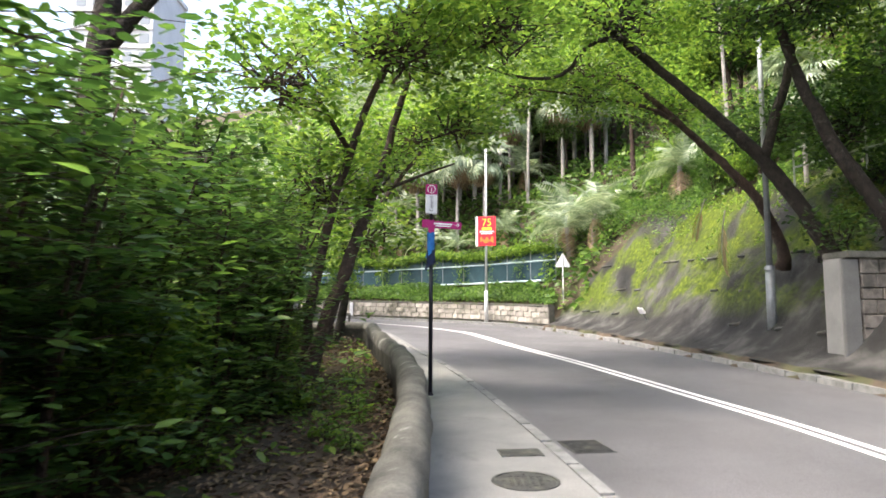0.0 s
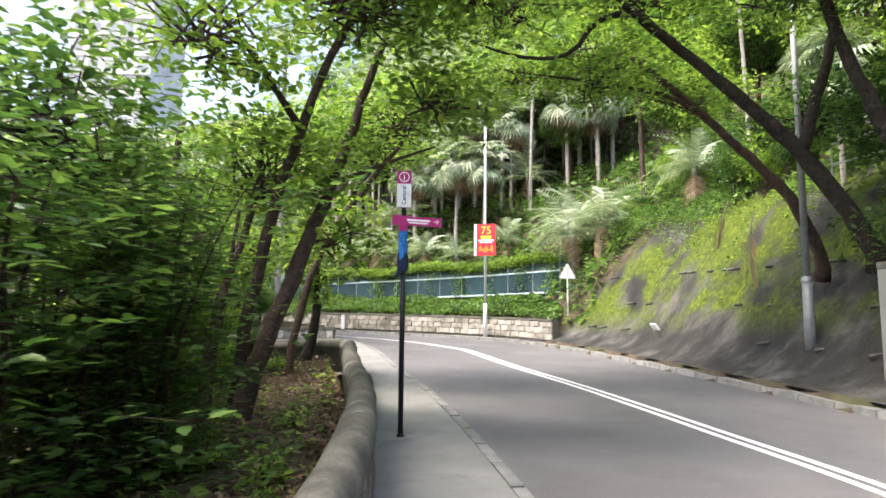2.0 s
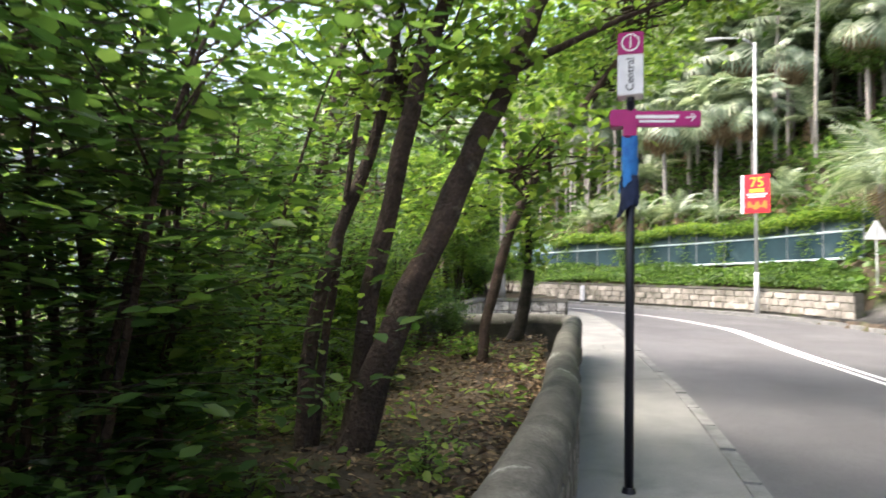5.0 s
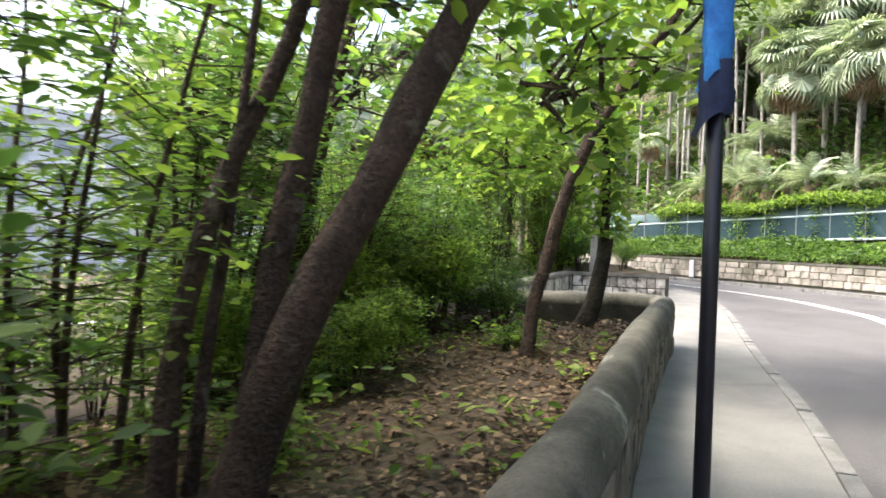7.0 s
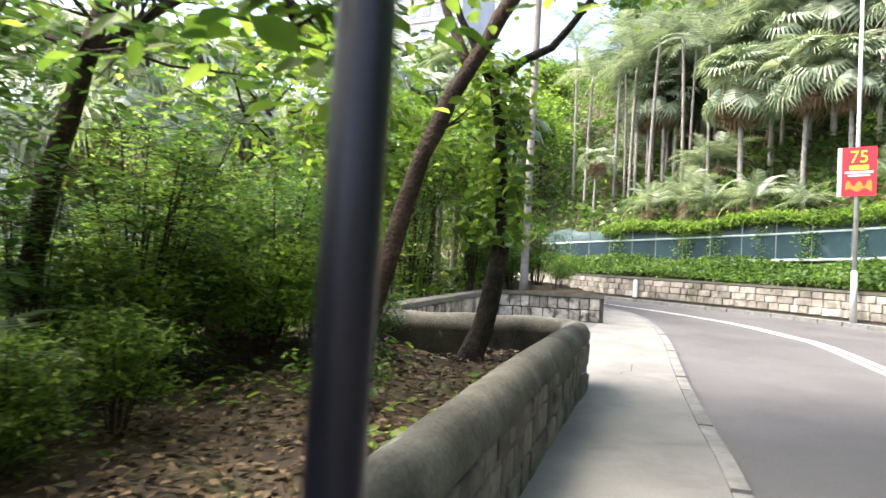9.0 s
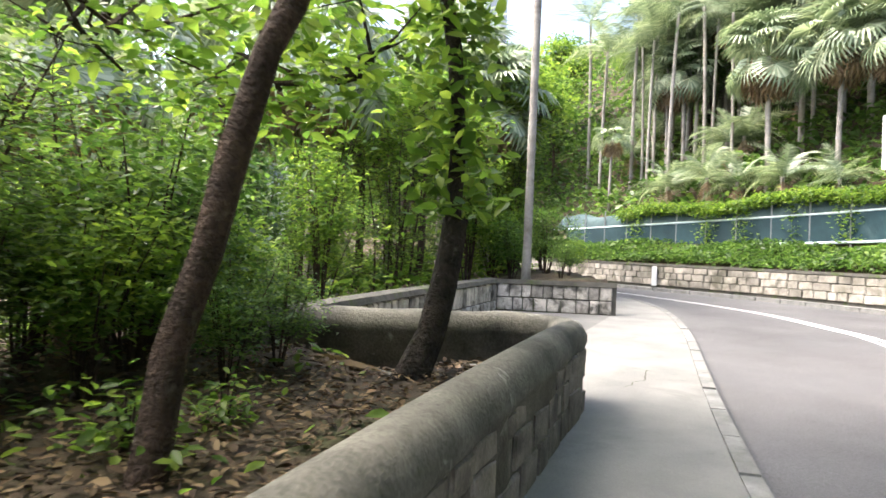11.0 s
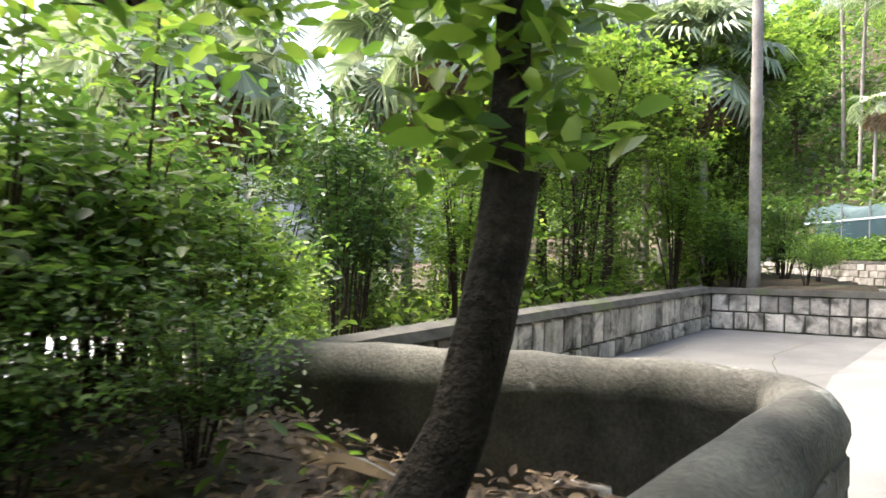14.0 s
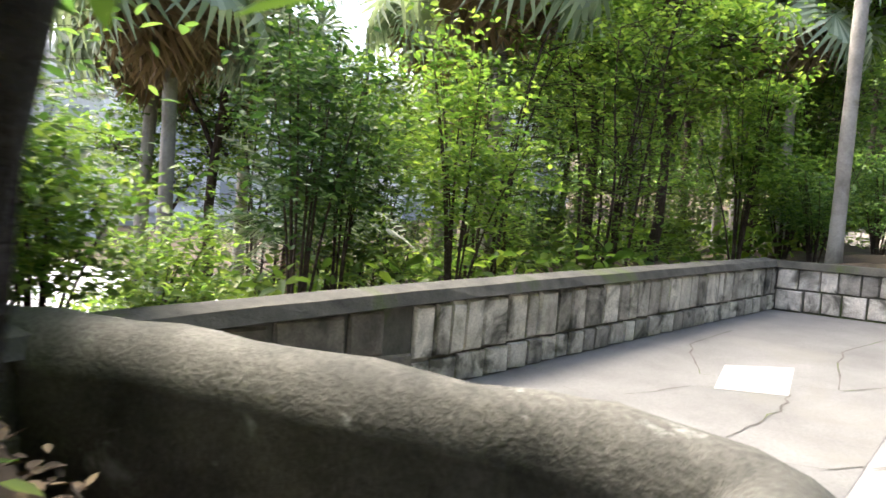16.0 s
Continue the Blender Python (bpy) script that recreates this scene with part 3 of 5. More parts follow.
def kerb_stones(points, start, end, label, side, length=0.92, height=0.012, width=0.14):
    line = [p for p in resample(points, 0.05)]
    holder = tagged(new("kerb"), label, "kerb", kind="structure")
    bm = box(1, 1, 1)
    for v in bm.verts:
        if v.co.z > 0:
            v.co.x *= 0.985
            v.co.y *= 0.92
    first = part("kerbstone", bm, KERB, holder)
    rng = random.Random(5)
    out, i, run = [], 0, 0
    last = line[0]
    for p in line:
        if (p - last).length >= length:
            m = (p + last) / 2
            if start < m.y < end:
                d = (p - last)
                rot = Matrix.Rotation(math.atan2(d.y, d.x), 4, "Z") @ Matrix.Rotation(-math.atan(GRADE * d.y / d.length), 4, "Y")
                mm = Matrix.Translation((m.x, m.y, G(m.y) + height - 0.125 + rng.uniform(-0.006, 0.006))) @ rot @ Matrix.Diagonal((length * 0.985, width, 0.25, 1))
                ob = first if not out else new("kerbstone", first.data)
                ob.parent = holder
                ob.matrix_basis = mm
                out.append(ob)
            last = p
    return holder


kerb_stones(KERB_LEFT, -6, 46, "pale worn granite kerb along the pavement", 1)
kerb_stones(KERB_FAR, 2, 46, "low grey concrete kerb below the bank", -1, height=0.02, width=0.2)
sweep("far_verge", KERB_FAR, [(0.08, 0.0), (0.1, 0.015), (0.6, 0.02), (0.9, 0.1)], PAVING)
tagged(bpy.data.objects["far_verge"], "narrow concrete verge along the far side of the road", "verge", kind="structure")

for off in (-0.11, 0.11):
    ob = sweep("road_marking", CENTRE, [(off - 0.055, -0.094), (off + 0.055, -0.094)], WHITE_LINE, 0.5)
    tagged(ob, "solid white line painted along the road's middle", "road marking", "double centre line", "structure")

# ---- walls ----
H = 0.77
sweep_profile = [(-0.125, -0.4), (-0.13, 0.54), (-0.148, 0.56), (-0.156, 0.6), (-0.15, 0.65), (-0.12, 0.72), (-0.065, 0.762), (0, 0.775), (0.065, 0.762), (0.12, 0.72), (0.15, 0.65), (0.156, 0.6), (0.148, 0.56), (0.13, 0.54), (0.125, -0.4)]
wall_one = sweep("wall_parapet", WALL, sweep_profile, RENDER, 0.2, True, True, 0.035)
tagged(wall_one, "low old stone parapet wall with rounded mossy cement coping", "wall", kind="structure")
wall_two = sweep("wall_terrace_back", WALL_TWO, [(-0.17, -0.9), (-0.19, 0.62), (-0.15, 0.7), (0, 0.73), (0.15, 0.7), (0.19, 0.62), (0.125, 0.6), (0.12, -0.3)], MORTAR, 0.3, False, True, 0.02)
tagged(wall_two, "low terrace wall of upright granite blocks under cement coping", "wall", kind="structure")
wall_three = sweep("wall_terrace_end", WALL_THREE, [(-0.19, -0.4), (-0.19, 0.6), (-0.17, 0.7), (0.17, 0.7), (0.19, 0.6), (0.13, 0.59), (0.125, -0.3)], MORTAR, 0.3, False, True, 0.015)
tagged(wall_three, "low end wall of grey granite blocks under flat coping", "wall", kind="structure")
FAR_WALL = [(4.75, 30.2), (3.05, 33.4), (0.25, 36.4), (-3.3, 39.05), (-6.3, 41.15), (-13, 46.05), (-24.8, 52.5)]
far_wall = sweep("wall_far", FAR_WALL, [(0.3, -0.3), (0.3, 0.9), (0.26, 0.97), (-0.04, 0.97), (-0.05, 0.88), (0.01, 0.86), (0.02, -0.3)], MORTAR, 0.5, False, True, 0.02)
tagged(far_wall, "long low stone retaining wall beyond the road bend", "wall", kind="structure")


def stone_meshes(mat, seed, count=5):
    """Rough block faces, one unit wide, deep and high."""
    out = []
    rng = random.Random(seed)
    for i in range(count):
        bm = bmesh.new()
        ring = []
        for depth, inset in ((-0.5, 0.0), (0.2, 0.0), (0.5, 0.05)):
            c = [(-0.5 + inset, -0.5 + inset), (0.5 - inset, -0.5 + inset), (0.5 - inset, 0.5 - inset), (-0.5 + inset, 0.5 - inset)]
            ring.append([bm.verts.new((x + rng.uniform(-0.035, 0.035), depth + rng.uniform(-0.08, 0.08), z + rng.uniform(-0.035, 0.035))) for x, z in c])
        for a, b in zip(ring, ring[1:]):
            for k in range(4):
                bm.faces.new((a[k], a[(k + 1) % 4], b[(k + 1) % 4], b[k]))
        mid = bm.verts.new((rng.uniform(-0.15, 0.15), 0.56, rng.uniform(-0.15, 0.15)))
        for k in range(4):
            bm.faces.new((ring[2][k], ring[2][(k + 1) % 4], mid))
        bmesh.ops.recalc_face_normals(bm, faces=bm.faces)
        me = bpy.data.meshes.new("stone")
        bm.to_mesh(me)
        bm.free()
        me.materials.append(mat)
        out.append(me)
    return out


def lay_stones(parent, points, offset, courses, mats, seed, start=-99, end=99, depth=0.07, limit=300):
    """Blocks along a wall line: courses are (bottom, top, shortest, longest)."""
    rng = random.Random(seed)
    line = resample(points, 0.03)
    made = 0
    for bottom, top, short, long in courses:
        i = 0
        while i < len(line) - 4 and made < limit:
            w = rng.uniform(short, long)
            j = min(len(line) - 1, i + max(2, round(w / 0.03)))
            a, b = line[i], line[j]
            i = j
            m = (a + b) / 2
            if not start < m.y < end:
                continue
            d = (b - a).normalized()
            r = Vector((d.y, -d.x, 0))
            c = m + r * (offset + rng.uniform(-0.008, 0.01))
            ob = new("stone", rng.choice(mats))
            ob.parent = parent
            turn = Matrix((( d.x, r.x, 0, 0), (d.y, r.y, 0, 0), (0, 0, 1, 0), (0, 0, 0, 1)))
            ob.matrix_basis = Matrix.Translation((c.x, c.y, G(m.y) + (top + bottom) / 2)) @ turn @ Matrix.Diagonal(((b - a).length * 0.95 - 0.008, depth, (top - bottom) - 0.018, 1))
            made += 1


# ---- bank beside the road ----
def make_bank():
    line = resample([p for p in KERB_FAR if p[1] < 31.5] + [(3.3, 32.2)], 0.25)
    ds = [0.12, 0.35, 0.55, 0.8, 1.05, 1.3, 1.5, 1.7, 1.9, 2.1, 2.35, 2.6, 2.85, 3.1, 3.4, 3.7, 4.1, 4.6, 5.2]
    V, F = [], []
    for i, p in enumerate(line):
        d = (line[min(i + 1, len(line) - 1)] - line[max(i - 1, 0)]).normalized()
        r = Vector((d.y, -d.x, 0))
        fade = min(1, max(0.0, (33.0 - p.y) / 5.0))
        for k in ds:
            h = np.interp(k, BANK_D, BANK_H) + 0.06 * min(1, k) - 0.1 * max(0, 0.5 - k)
            q = p + r * k
            j = 0.22 * noise.noise(Vector((q.x * 0.5, q.y * 0.5, h * 0.5))) + 0.09 * noise.noise(Vector((q.x * 1.7, q.y * 1.7, h * 1.7))) + 0.03 * noise.noise(Vector((q.x * 5, q.y * 5, h * 5)))
            j *= min(1, max(0, k - 0.4))
            V.append((q.x - r.x * j, q.y - r.y * j, G(p.y) + h * (0.4 + 0.6 * fade) + j * 0.5))
    n = len(ds)
    for i in range(len(line) - 1):
        for k in range(n - 1):
            F.append((i * n + k, i * n + k + 1, (i + 1) * n + k + 1, (i + 1) * n + k))
    return tagged(mesh_object("bank", V, F, SLOPE, True), "steep sprayed-concrete bank with bright green moss and streaks", "bank", kind="structure")


make_bank()


# ---- signs and posts ----
def text_mesh(name, body, size, mat, parent, m, depth=0.002):
    cu = bpy.data.curves.new(name, "FONT")
    cu.body, cu.size, cu.extrude = body, size, depth
    cu.align_x, cu.align_y = "CENTER", "CENTER"
    tmp = bpy.data.objects.new(name, cu)
    scene.collection.objects.link(tmp)
    dg = bpy.context.evaluated_depsgraph_get()
    dg.update()
    me = bpy.data.meshes.new_from_object(tmp.evaluated_get(dg))
    bpy.data.objects.remove(tmp)
    me.materials.clear()
    me.materials.append(mat)
    ob = new(name, me)
    ob.parent = parent
    ob.matrix_basis = m
    return ob


def disc(radius, inner, depth, segs=28):
    """A flat ring in the xy plane."""
    bm = bmesh.new()
    rows = []
    for z in (0, depth):
        for r in (inner, radius):
            rows.append([bm.verts.new((r * math.cos(2 * math.pi * k / segs), r * math.sin(2 * math.pi * k / segs), z)) for k in range(segs)])
    for a, b in ((0, 1), (1, 3), (3, 2), (2, 0)):
        for k in range(segs):
            bm.faces.new((rows[a][k], rows[a][(k + 1) % segs], rows[b][(k + 1) % segs], rows[b][k]))
    bmesh.ops.recalc_face_normals(bm, faces=bm.faces)
    return bm


def cylinder(r0, r1, z0, z1, segs=16, bevel=0.0):
    bm = bmesh.new()
    bmesh.ops.create_cone(bm, cap_ends=True, segments=segs, radius1=r0, radius2=r1, depth=z1 - z0)
    bmesh.ops.translate(bm, vec=(0, 0, (z0 + z1) / 2), verts=bm.verts)
    return bm


FACE = Matrix.Rotation(radians(90), 4, "X")


def wayfinding_post(x, y):
    root = tagged(new("wayfinding_post"), "black pedestrian sign post with magenta finger and blue cloth", "sign post")
    root.location = (x, y, G(y) - 0.01)
    root.rotation_euler = (0, 0, radians(4))
    part("pole", cylinder(0.034, 0.033, 0.0, 2.86, 20), BLACK, root, smooth=True)
    part("base_collar", cylinder(0.055, 0.042, 0.0, 0.05, 20), BLACK, root)
    part("neck", cylinder(0.03, 0.03, 2.8, 2.92, 14), BLACK, root)
    head = part("head_box", box(0.185, 0.15, 0.31, (0, 0, 3.05), 0.008), OFF_WHITE, root, "white box lettered on its faces")
    part("head_cap", box(0.187, 0.152, 0.17, (0, 0, 3.288), 0.008), MAGENTA, root, "magenta box with a white information mark")
    text_mesh("lettering", "Central", 0.082, INK_SHADE, root, Matrix.Translation((0, -0.0765, 3.05)) @ Matrix.Rotation(radians(-90), 4, "Y") @ FACE)
    ring = part("ring", disc(0.066, 0.056, 0.003), WHITE, root)
    ring.matrix_basis = Matrix.Translation((0, -0.076, 3.29)) @ FACE
    text_mesh("information_mark", "i", 0.125, WHITE, root, Matrix.Translation((0, -0.077, 3.288)) @ FACE)
    arm = part("finger", box(0.58, 0.045, 0.115, (0.2, -0.02, 2.715), 0.006, Matrix.Rotation(radians(3.0), 4, "Y")), MAGENTA, root, "magenta finger board with a white arrow")
    part("finger", box(0.2, 0.12, 0.13, (-0.05, 0.03, 2.74), 0.01), MAGENTA, root)
    part("finger", box(0.1, 0.1, 0.17, (-0.0, -0.005, 2.67), 0.01), MAGENTA, root)
    for k, (w, zz) in enumerate(((0.3, 2.728), (0.25, 2.694))):
        part("writing", box(w, 0.003, 0.016 if k else 0.024, (0.19, -0.0445, zz), 0, Matrix.Rotation(radians(3), 4, "Y")), WHITE, arm)
    text_mesh("arrow", "\u2192", 0.1, WHITE, arm, Matrix.Translation((0.42, -0.0445, 2.71)) @ FACE)
    rng = random.Random(4)
    for nm, z0, z1, r0, r1, mat, lab in (("cloth", 2.26, 2.6, 0.058, 0.05, BLUE, "bright blue cloth tied round the pole"), ("cloth", 2.08, 2.3, 0.072, 0.058, NAVY, "dark navy cloth end hanging below")):
        V, F = [], []
        for i in range(8):
            t = i / 7
            for k in range(18):
                a = 2 * math.pi * k / 18
                r = r0 + (r1 - r0) * t + 0.013 * math.sin(3 * a + 4 * t) + rng.uniform(-0.005, 0.005)
                V.append((r * math.cos(a) - 0.02 * (1 - t), r * math.sin(a), z0 + (z1 - z0) * t - 0.09 * (1 - t) * max(0, math.cos(a + 2.8))))
        for i in range(7):
            for k in range(18):
                F.append((i * 18 + k, i * 18 + (k + 1) % 18, (i + 1) * 18 + (k + 1) % 18, (i + 1) * 18 + k))
        under(mesh_object(nm, V, F, mat, True), root, lab)
    return root


wayfinding_post(-0.19, 10.9)


def banner_lamp(x, y):
    root = tagged(new("street_lamp"), "pale grey street lamp carrying a red anniversary banner", "street lamp")
    root.location = (x, y, G(y) - 0.02)
    part("pole", cylinder(0.1, 0.09, 0, 1.6, 14), POLE_PALE, root, smooth=True)
    part("pole", cylinder(0.07, 0.05, 1.6, 10.6, 14), POLE_PALE, root, smooth=True)
    under(tube("arm", [(0, 0, 10.5), (-0.4, -0.1, 10.75), (-1.0, -0.25, 10.8), (-1.3, -0.3, 10.8)], [0.045, 0.04, 0.035, 0.035], POLE_PALE), root)
    part("lantern", box(0.62, 0.2, 0.12, (-1.5, -0.33, 10.78), 0.04), POLE_PALE, root, "flat grey lantern head")
    face = Matrix.Rotation(radians(-14), 4, "Z")
    ban = part("banner", box(1.12, 0.02, 1.74, (0, 0, 0)), RED, root, "red printed banner board numbered 75")
    ban.matrix_basis = Matrix.Translation((0.03, -0.12, 4.62)) @ face @ Matrix.Diagonal((0.82, 1, 0.86, 1))
    part("edge", box(0.14, 0.03, 1.74, (-0.63, 0, 0)), OFF_WHITE, ban)
    text_mesh("number", "75", 0.62, YELLOW, ban, Matrix.Translation((0, -0.014, 0.5)) @ FACE)
    for w, h, z, mat in ((0.62, 0.16, 0.14, YELLOW), (0.9, 0.07, -0.03, WHITE), (0.7, 0.06, -0.14, WHITE)):
        part("writing", box(w, 0.006, h, (0, -0.012, z)), mat, ban)
    bm = bmesh.new()
    rng = random.Random(3)
    top = [bm.verts.new((-0.42 + 0.84 * k / 12, -0.014, -0.42 + 0.12 * math.sin(k * 1.3) + rng.uniform(-0.03, 0.03))) for k in range(13)]
    low = [bm.verts.new((-0.42 + 0.84 * k / 12, -0.014, -0.66 + 0.06 * math.sin(k * 0.9))) for k in range(13)]
    for k in range(12):
        bm.faces.new((low[k], low[k + 1], top[k + 1], top[k]))
    part("ornament", bm, ORANGE, ban)
    return root


banner_lamp(2.2, 34.0)


def bank_lamp():
    root = tagged(new("street_lamp"), "grey steel street lamp pole standing on the bank", "street lamp")
    root.location = (8.13, 16.78, 1.2)
    part("base_section", cylinder(0.115, 0.105, 0, 1.75, 18), POLE, root, smooth=True)
    part("collar", cylinder(0.13, 0.11, 1.72, 1.82, 18), POLE, root)
    part("pole", cylinder(0.075, 0.055, 1.8, 9.6, 16), POLE, root, smooth=True)
    part("access_door", box(0.09, 0.02, 0.4, (-0.02, -0.107, 0.75), 0.004), POLE, root)
    under(tube("arm", [(0, 0, 9.5), (-0.3, 0, 9.9), (-1.4, 0, 10.1)], [0.05, 0.04, 0.035], POLE), root)
    part("lantern", box(0.6, 0.2, 0.12, (-1.7, 0, 10.1), 0.04), POLE, root)
    return root


bank_lamp()


def triangle_sign(x, y, z):
    root = tagged(new("traffic_sign"), "triangular traffic sign seen from its pale back", "traffic sign")
    root.location = (x, y, z)
    bm = bmesh.new()
    bmesh.ops.create_cone(bm, cap_ends=True, segments=3, radius1=0.46, radius2=0.46, depth=0.02)
    bmesh.ops.bevel(bm, geom=[e for e in bm.edges if abs(e.verts[0].co.z - e.verts[1].co.z) > 0.01], offset=0.05, segments=3, affect="EDGES")
    ob = part("plate", bm, OFF_WHITE, root)
    ob.matrix_basis = Matrix.Rotation(radians(10), 4, "Z") @ Matrix.Rotation(radians(90), 4, "X") @ Matrix.Rotation(radians(0), 4, "Z")
    part("post", cylinder(0.035, 0.035, -2.6, 0.3, 12), POLE_PALE, root)
    return root


triangle_sign(5.65, 31.6, 4.35)


def bollard(x, y):
    root = tagged(new("bollard"), "short white roadside post with a dark foot", "bollard")
    root.location = (x, y, G(y))
    part("post", box(0.2, 0.14, 0.86, (0, 0, 0.43), 0.03), OFF_WHITE, root)
    part("foot", box(0.24, 0.18, 0.08, (0, 0, 0.04), 0.01), IRON, root)
    return root


bollard(-5.45, 40.35)


def marker_box():
    root = tagged(new("slope_plate"), "small white plate fixed to the mossy bank", "plate")
    x, y = 6.95, 23.27
    root.location = (x - 0.12, y, 1.98)
    root.rotation_euler = (0, radians(-35), radians(12))
    part("plate", box(0.05, 0.34, 0.24, (0, 0, 0), 0.01), OFF_WHITE, root)
    part("stud", cylinder(0.02, 0.02, -0.4, 0.0, 8), POLE, root)
    return root


marker_box()


def gully_grate(x, y, turn):
    root = tagged(new("drain_grate"), "dark iron gully grate beside the kerb", "drain grate")
    root.matrix_basis = Matrix.Translation((x, y, G(y) - 0.093)) @ Matrix.Rotation(radians(turn), 4, "Z") @ Matrix.Rotation(math.atan(GRADE), 4, "X")
    part("frame", box(0.48, 0.6, 0.006), IRON, root)
    for k in range(9):
        part("bar", box(0.42, 0.03, 0.014, (0, -0.24 + 0.06 * k, 0.006), 0.003), IRON, root)
    # No hollow is modelled: a flat black sheet paints the shade between bars.
    part("pit", box(0.42, 0.53, 0.002, (0, 0, 0.0045)), INK_SHADE, root)
    return root


gully_grate(1.62, 7.9, 9)


def manhole(x, y):
    root = tagged(new("manhole_cover"), "round iron manhole cover set in the pavement", "manhole cover")
    root.matrix_basis = Matrix.Translation((x, y, G(y) + 0.002)) @ Matrix.Rotation(math.atan(GRADE), 4, "X")
    part("rim", disc(0.3, 0.27, 0.006, 32), IRON, root)
    part("lid", cylinder(0.265, 0.265, -0.01, 0.004, 32), IRON, root)
    for i in range(-3, 4):
        for j in range(-3, 4):
            if i * i + j * j < 10:
                part("stud", box(0.04, 0.04, 0.004, (i * 0.065, j * 0.065, 0.006)), IRON, root)
    return root


manhole(0.73, 6.18)
cover = tagged(new("inspection_cover"), "small rectangular iron cover set in the pavement", "cover")
cover.matrix_basis = Matrix.Translation((0.8, 7.19, G(7.19) + 0.003)) @ Matrix.Rotation(math.atan(GRADE), 4, "X") @ Matrix.Rotation(radians(6), 4, "Z")
part("frame", box(0.44, 0.3, 0.006), IRON, cover)
part("lid", box(0.38, 0.24, 0.012), IRON, cover)


def crack(name_label, points, lift, width=0.012):
    """A dark open crack as a thin jagged strip."""
    rng = random.Random(len(points))
    pts = []
    for a, b in zip(points, points[1:]):
        for k in range(6):
            t = k / 6
            pts.append((a[0] + (b[0] - a[0]) * t + rng.uniform(-0.03, 0.03), a[1] + (b[1] - a[1]) * t + rng.uniform(-0.03, 0.03)))
    V, F = [], []
    for i, (x, y) in enumerate(pts):
        w = width * rng.uniform(0.4, 1.3)
        V += [(x - w, y, G(y) + lift), (x + w, y + w, G(y) + lift)]
    for i in range(len(pts) - 1):
        F.append((2 * i, 2 * i + 1, 2 * i + 3, 2 * i + 2))
    ob = mesh_object("crack", V, F, MORTAR)
    ob.parent = terrace if lift > 0.006 else pavement
    return ob


for c in ([(-1.66, 19.3), (-1.6, 19.9), (-1.72, 20.6)], [(-1.55, 19.9), (-1.0, 20.2)], [(-0.1, 12.4), (0.5, 12.6)], [(0.3, 8.9), (0.9, 9.0)]):
    crack("", c, 0.0058, 0.008)
for c in ([(-2.7, 19.3), (-3.25, 20.0), (-3.42, 20.6), (-3.55, 21.4), (-3.74, 21.9), (-4.25, 21.4), (-4.3, 20.6)], [(-3.4, 20.2), (-2.9, 20.6), (-2.7, 21.0)], [(-4.0, 20.6), (-5.0, 20.4)], [(-4.4, 21.8), (-3.6, 22.4), (-3.2, 23.6)], [(-4.4, 21.8), (-5.2, 22.8), (-5.5, 24.2)], [(-3.6, 22.4), (-4.3, 24.0), (-4.4, 26.0)]):
    crack("", c, 0.0085, 0.007)
bm = bmesh.new()
bm.faces.new([bm.verts.new((x, y, G(y) + 0.009)) for x, y in ((-4.1, 21.5), (-3.72, 21.85), (-4.15, 22.8), (-4.5, 22.3))])
part("patch", bm, surface("pale_patch", (0.3, 0.29, 0.275), (0.38, 0.37, 0.35), 3, 50), terrace, "pale square cement patch")


# ---- granite pier and old wall at the bank's foot ----
def granite_pier():
    root = tagged(new("granite_wall"), "tall granite block pier with a flat coping beside the road", "wall")
    root.location = (8.0, 13.9, G(13.7))
    turn = Matrix.Rotation(radians(9), 4, "Z")
    root.matrix_basis = Matrix.Translation(root.location) @ turn
    part("core", box(1.8, 0.5, 2.45, (0.95, 0.07, 1.1), 0.01), PAVING, root)
    part("rendered_edge", box(0.4, 0.08, 2.4, (0.21, -0.22, 1.1), 0.02), TERRACE, root, "pale smooth cement strip on its corner")
    part("coping", box(2.0, 0.75, 0.14, (1.12, 0.05, 2.4), 0.02), RENDER, root, "mossy cement coping slab")
    rng = random.Random(8)
    meshes = stone_meshes(STONE_DARK, 21, 5)
    z = -0.05
    while z < 2.25:
        h = rng.uniform(0.22, 0.34)
        x = 0.45
        while x < 1.82:
            w = min(rng.uniform(0.3, 0.55), 1.88 - x)
            ob = new("stone", rng.choice(meshes))
            ob.parent = root
            ob.matrix_basis = Matrix.Translation((x + w / 2, -0.21, z + h / 2)) @ Matrix.Diagonal((w - 0.015, -0.09, h - 0.015, 1))
            x += w
        z += h
    return root


granite_pier()


def guard_rail():
    root = tagged(new("handrail"), "pale metal handrail on top of the bank", "handrail")
    pts = [(9.3, 17.6), (9.9, 15.5), (10.8, 13.4), (11.4, 11.0)]
    z = [ground_at(x, y) for x, y in pts]
    for (x, y), q in zip(pts, z):
        part("post", cylinder(0.025, 0.025, 0, 1.0, 8), POLE_PALE, root).location = (x, y, 5.2)
    for h in (0.5, 0.98):
        under(tube("rail", [(x, y, 5.2 + h) for x, y in pts], [0.025] * 4, POLE_PALE), root)
    return root


guard_rail()

# ---- fence above the far wall ----
FENCE = [(5.6, 33.2), (4.3, 34.6), (1.4, 37.6), (-2.4, 40.6), (-5.6, 42.9), (-12.4, 47.6)]


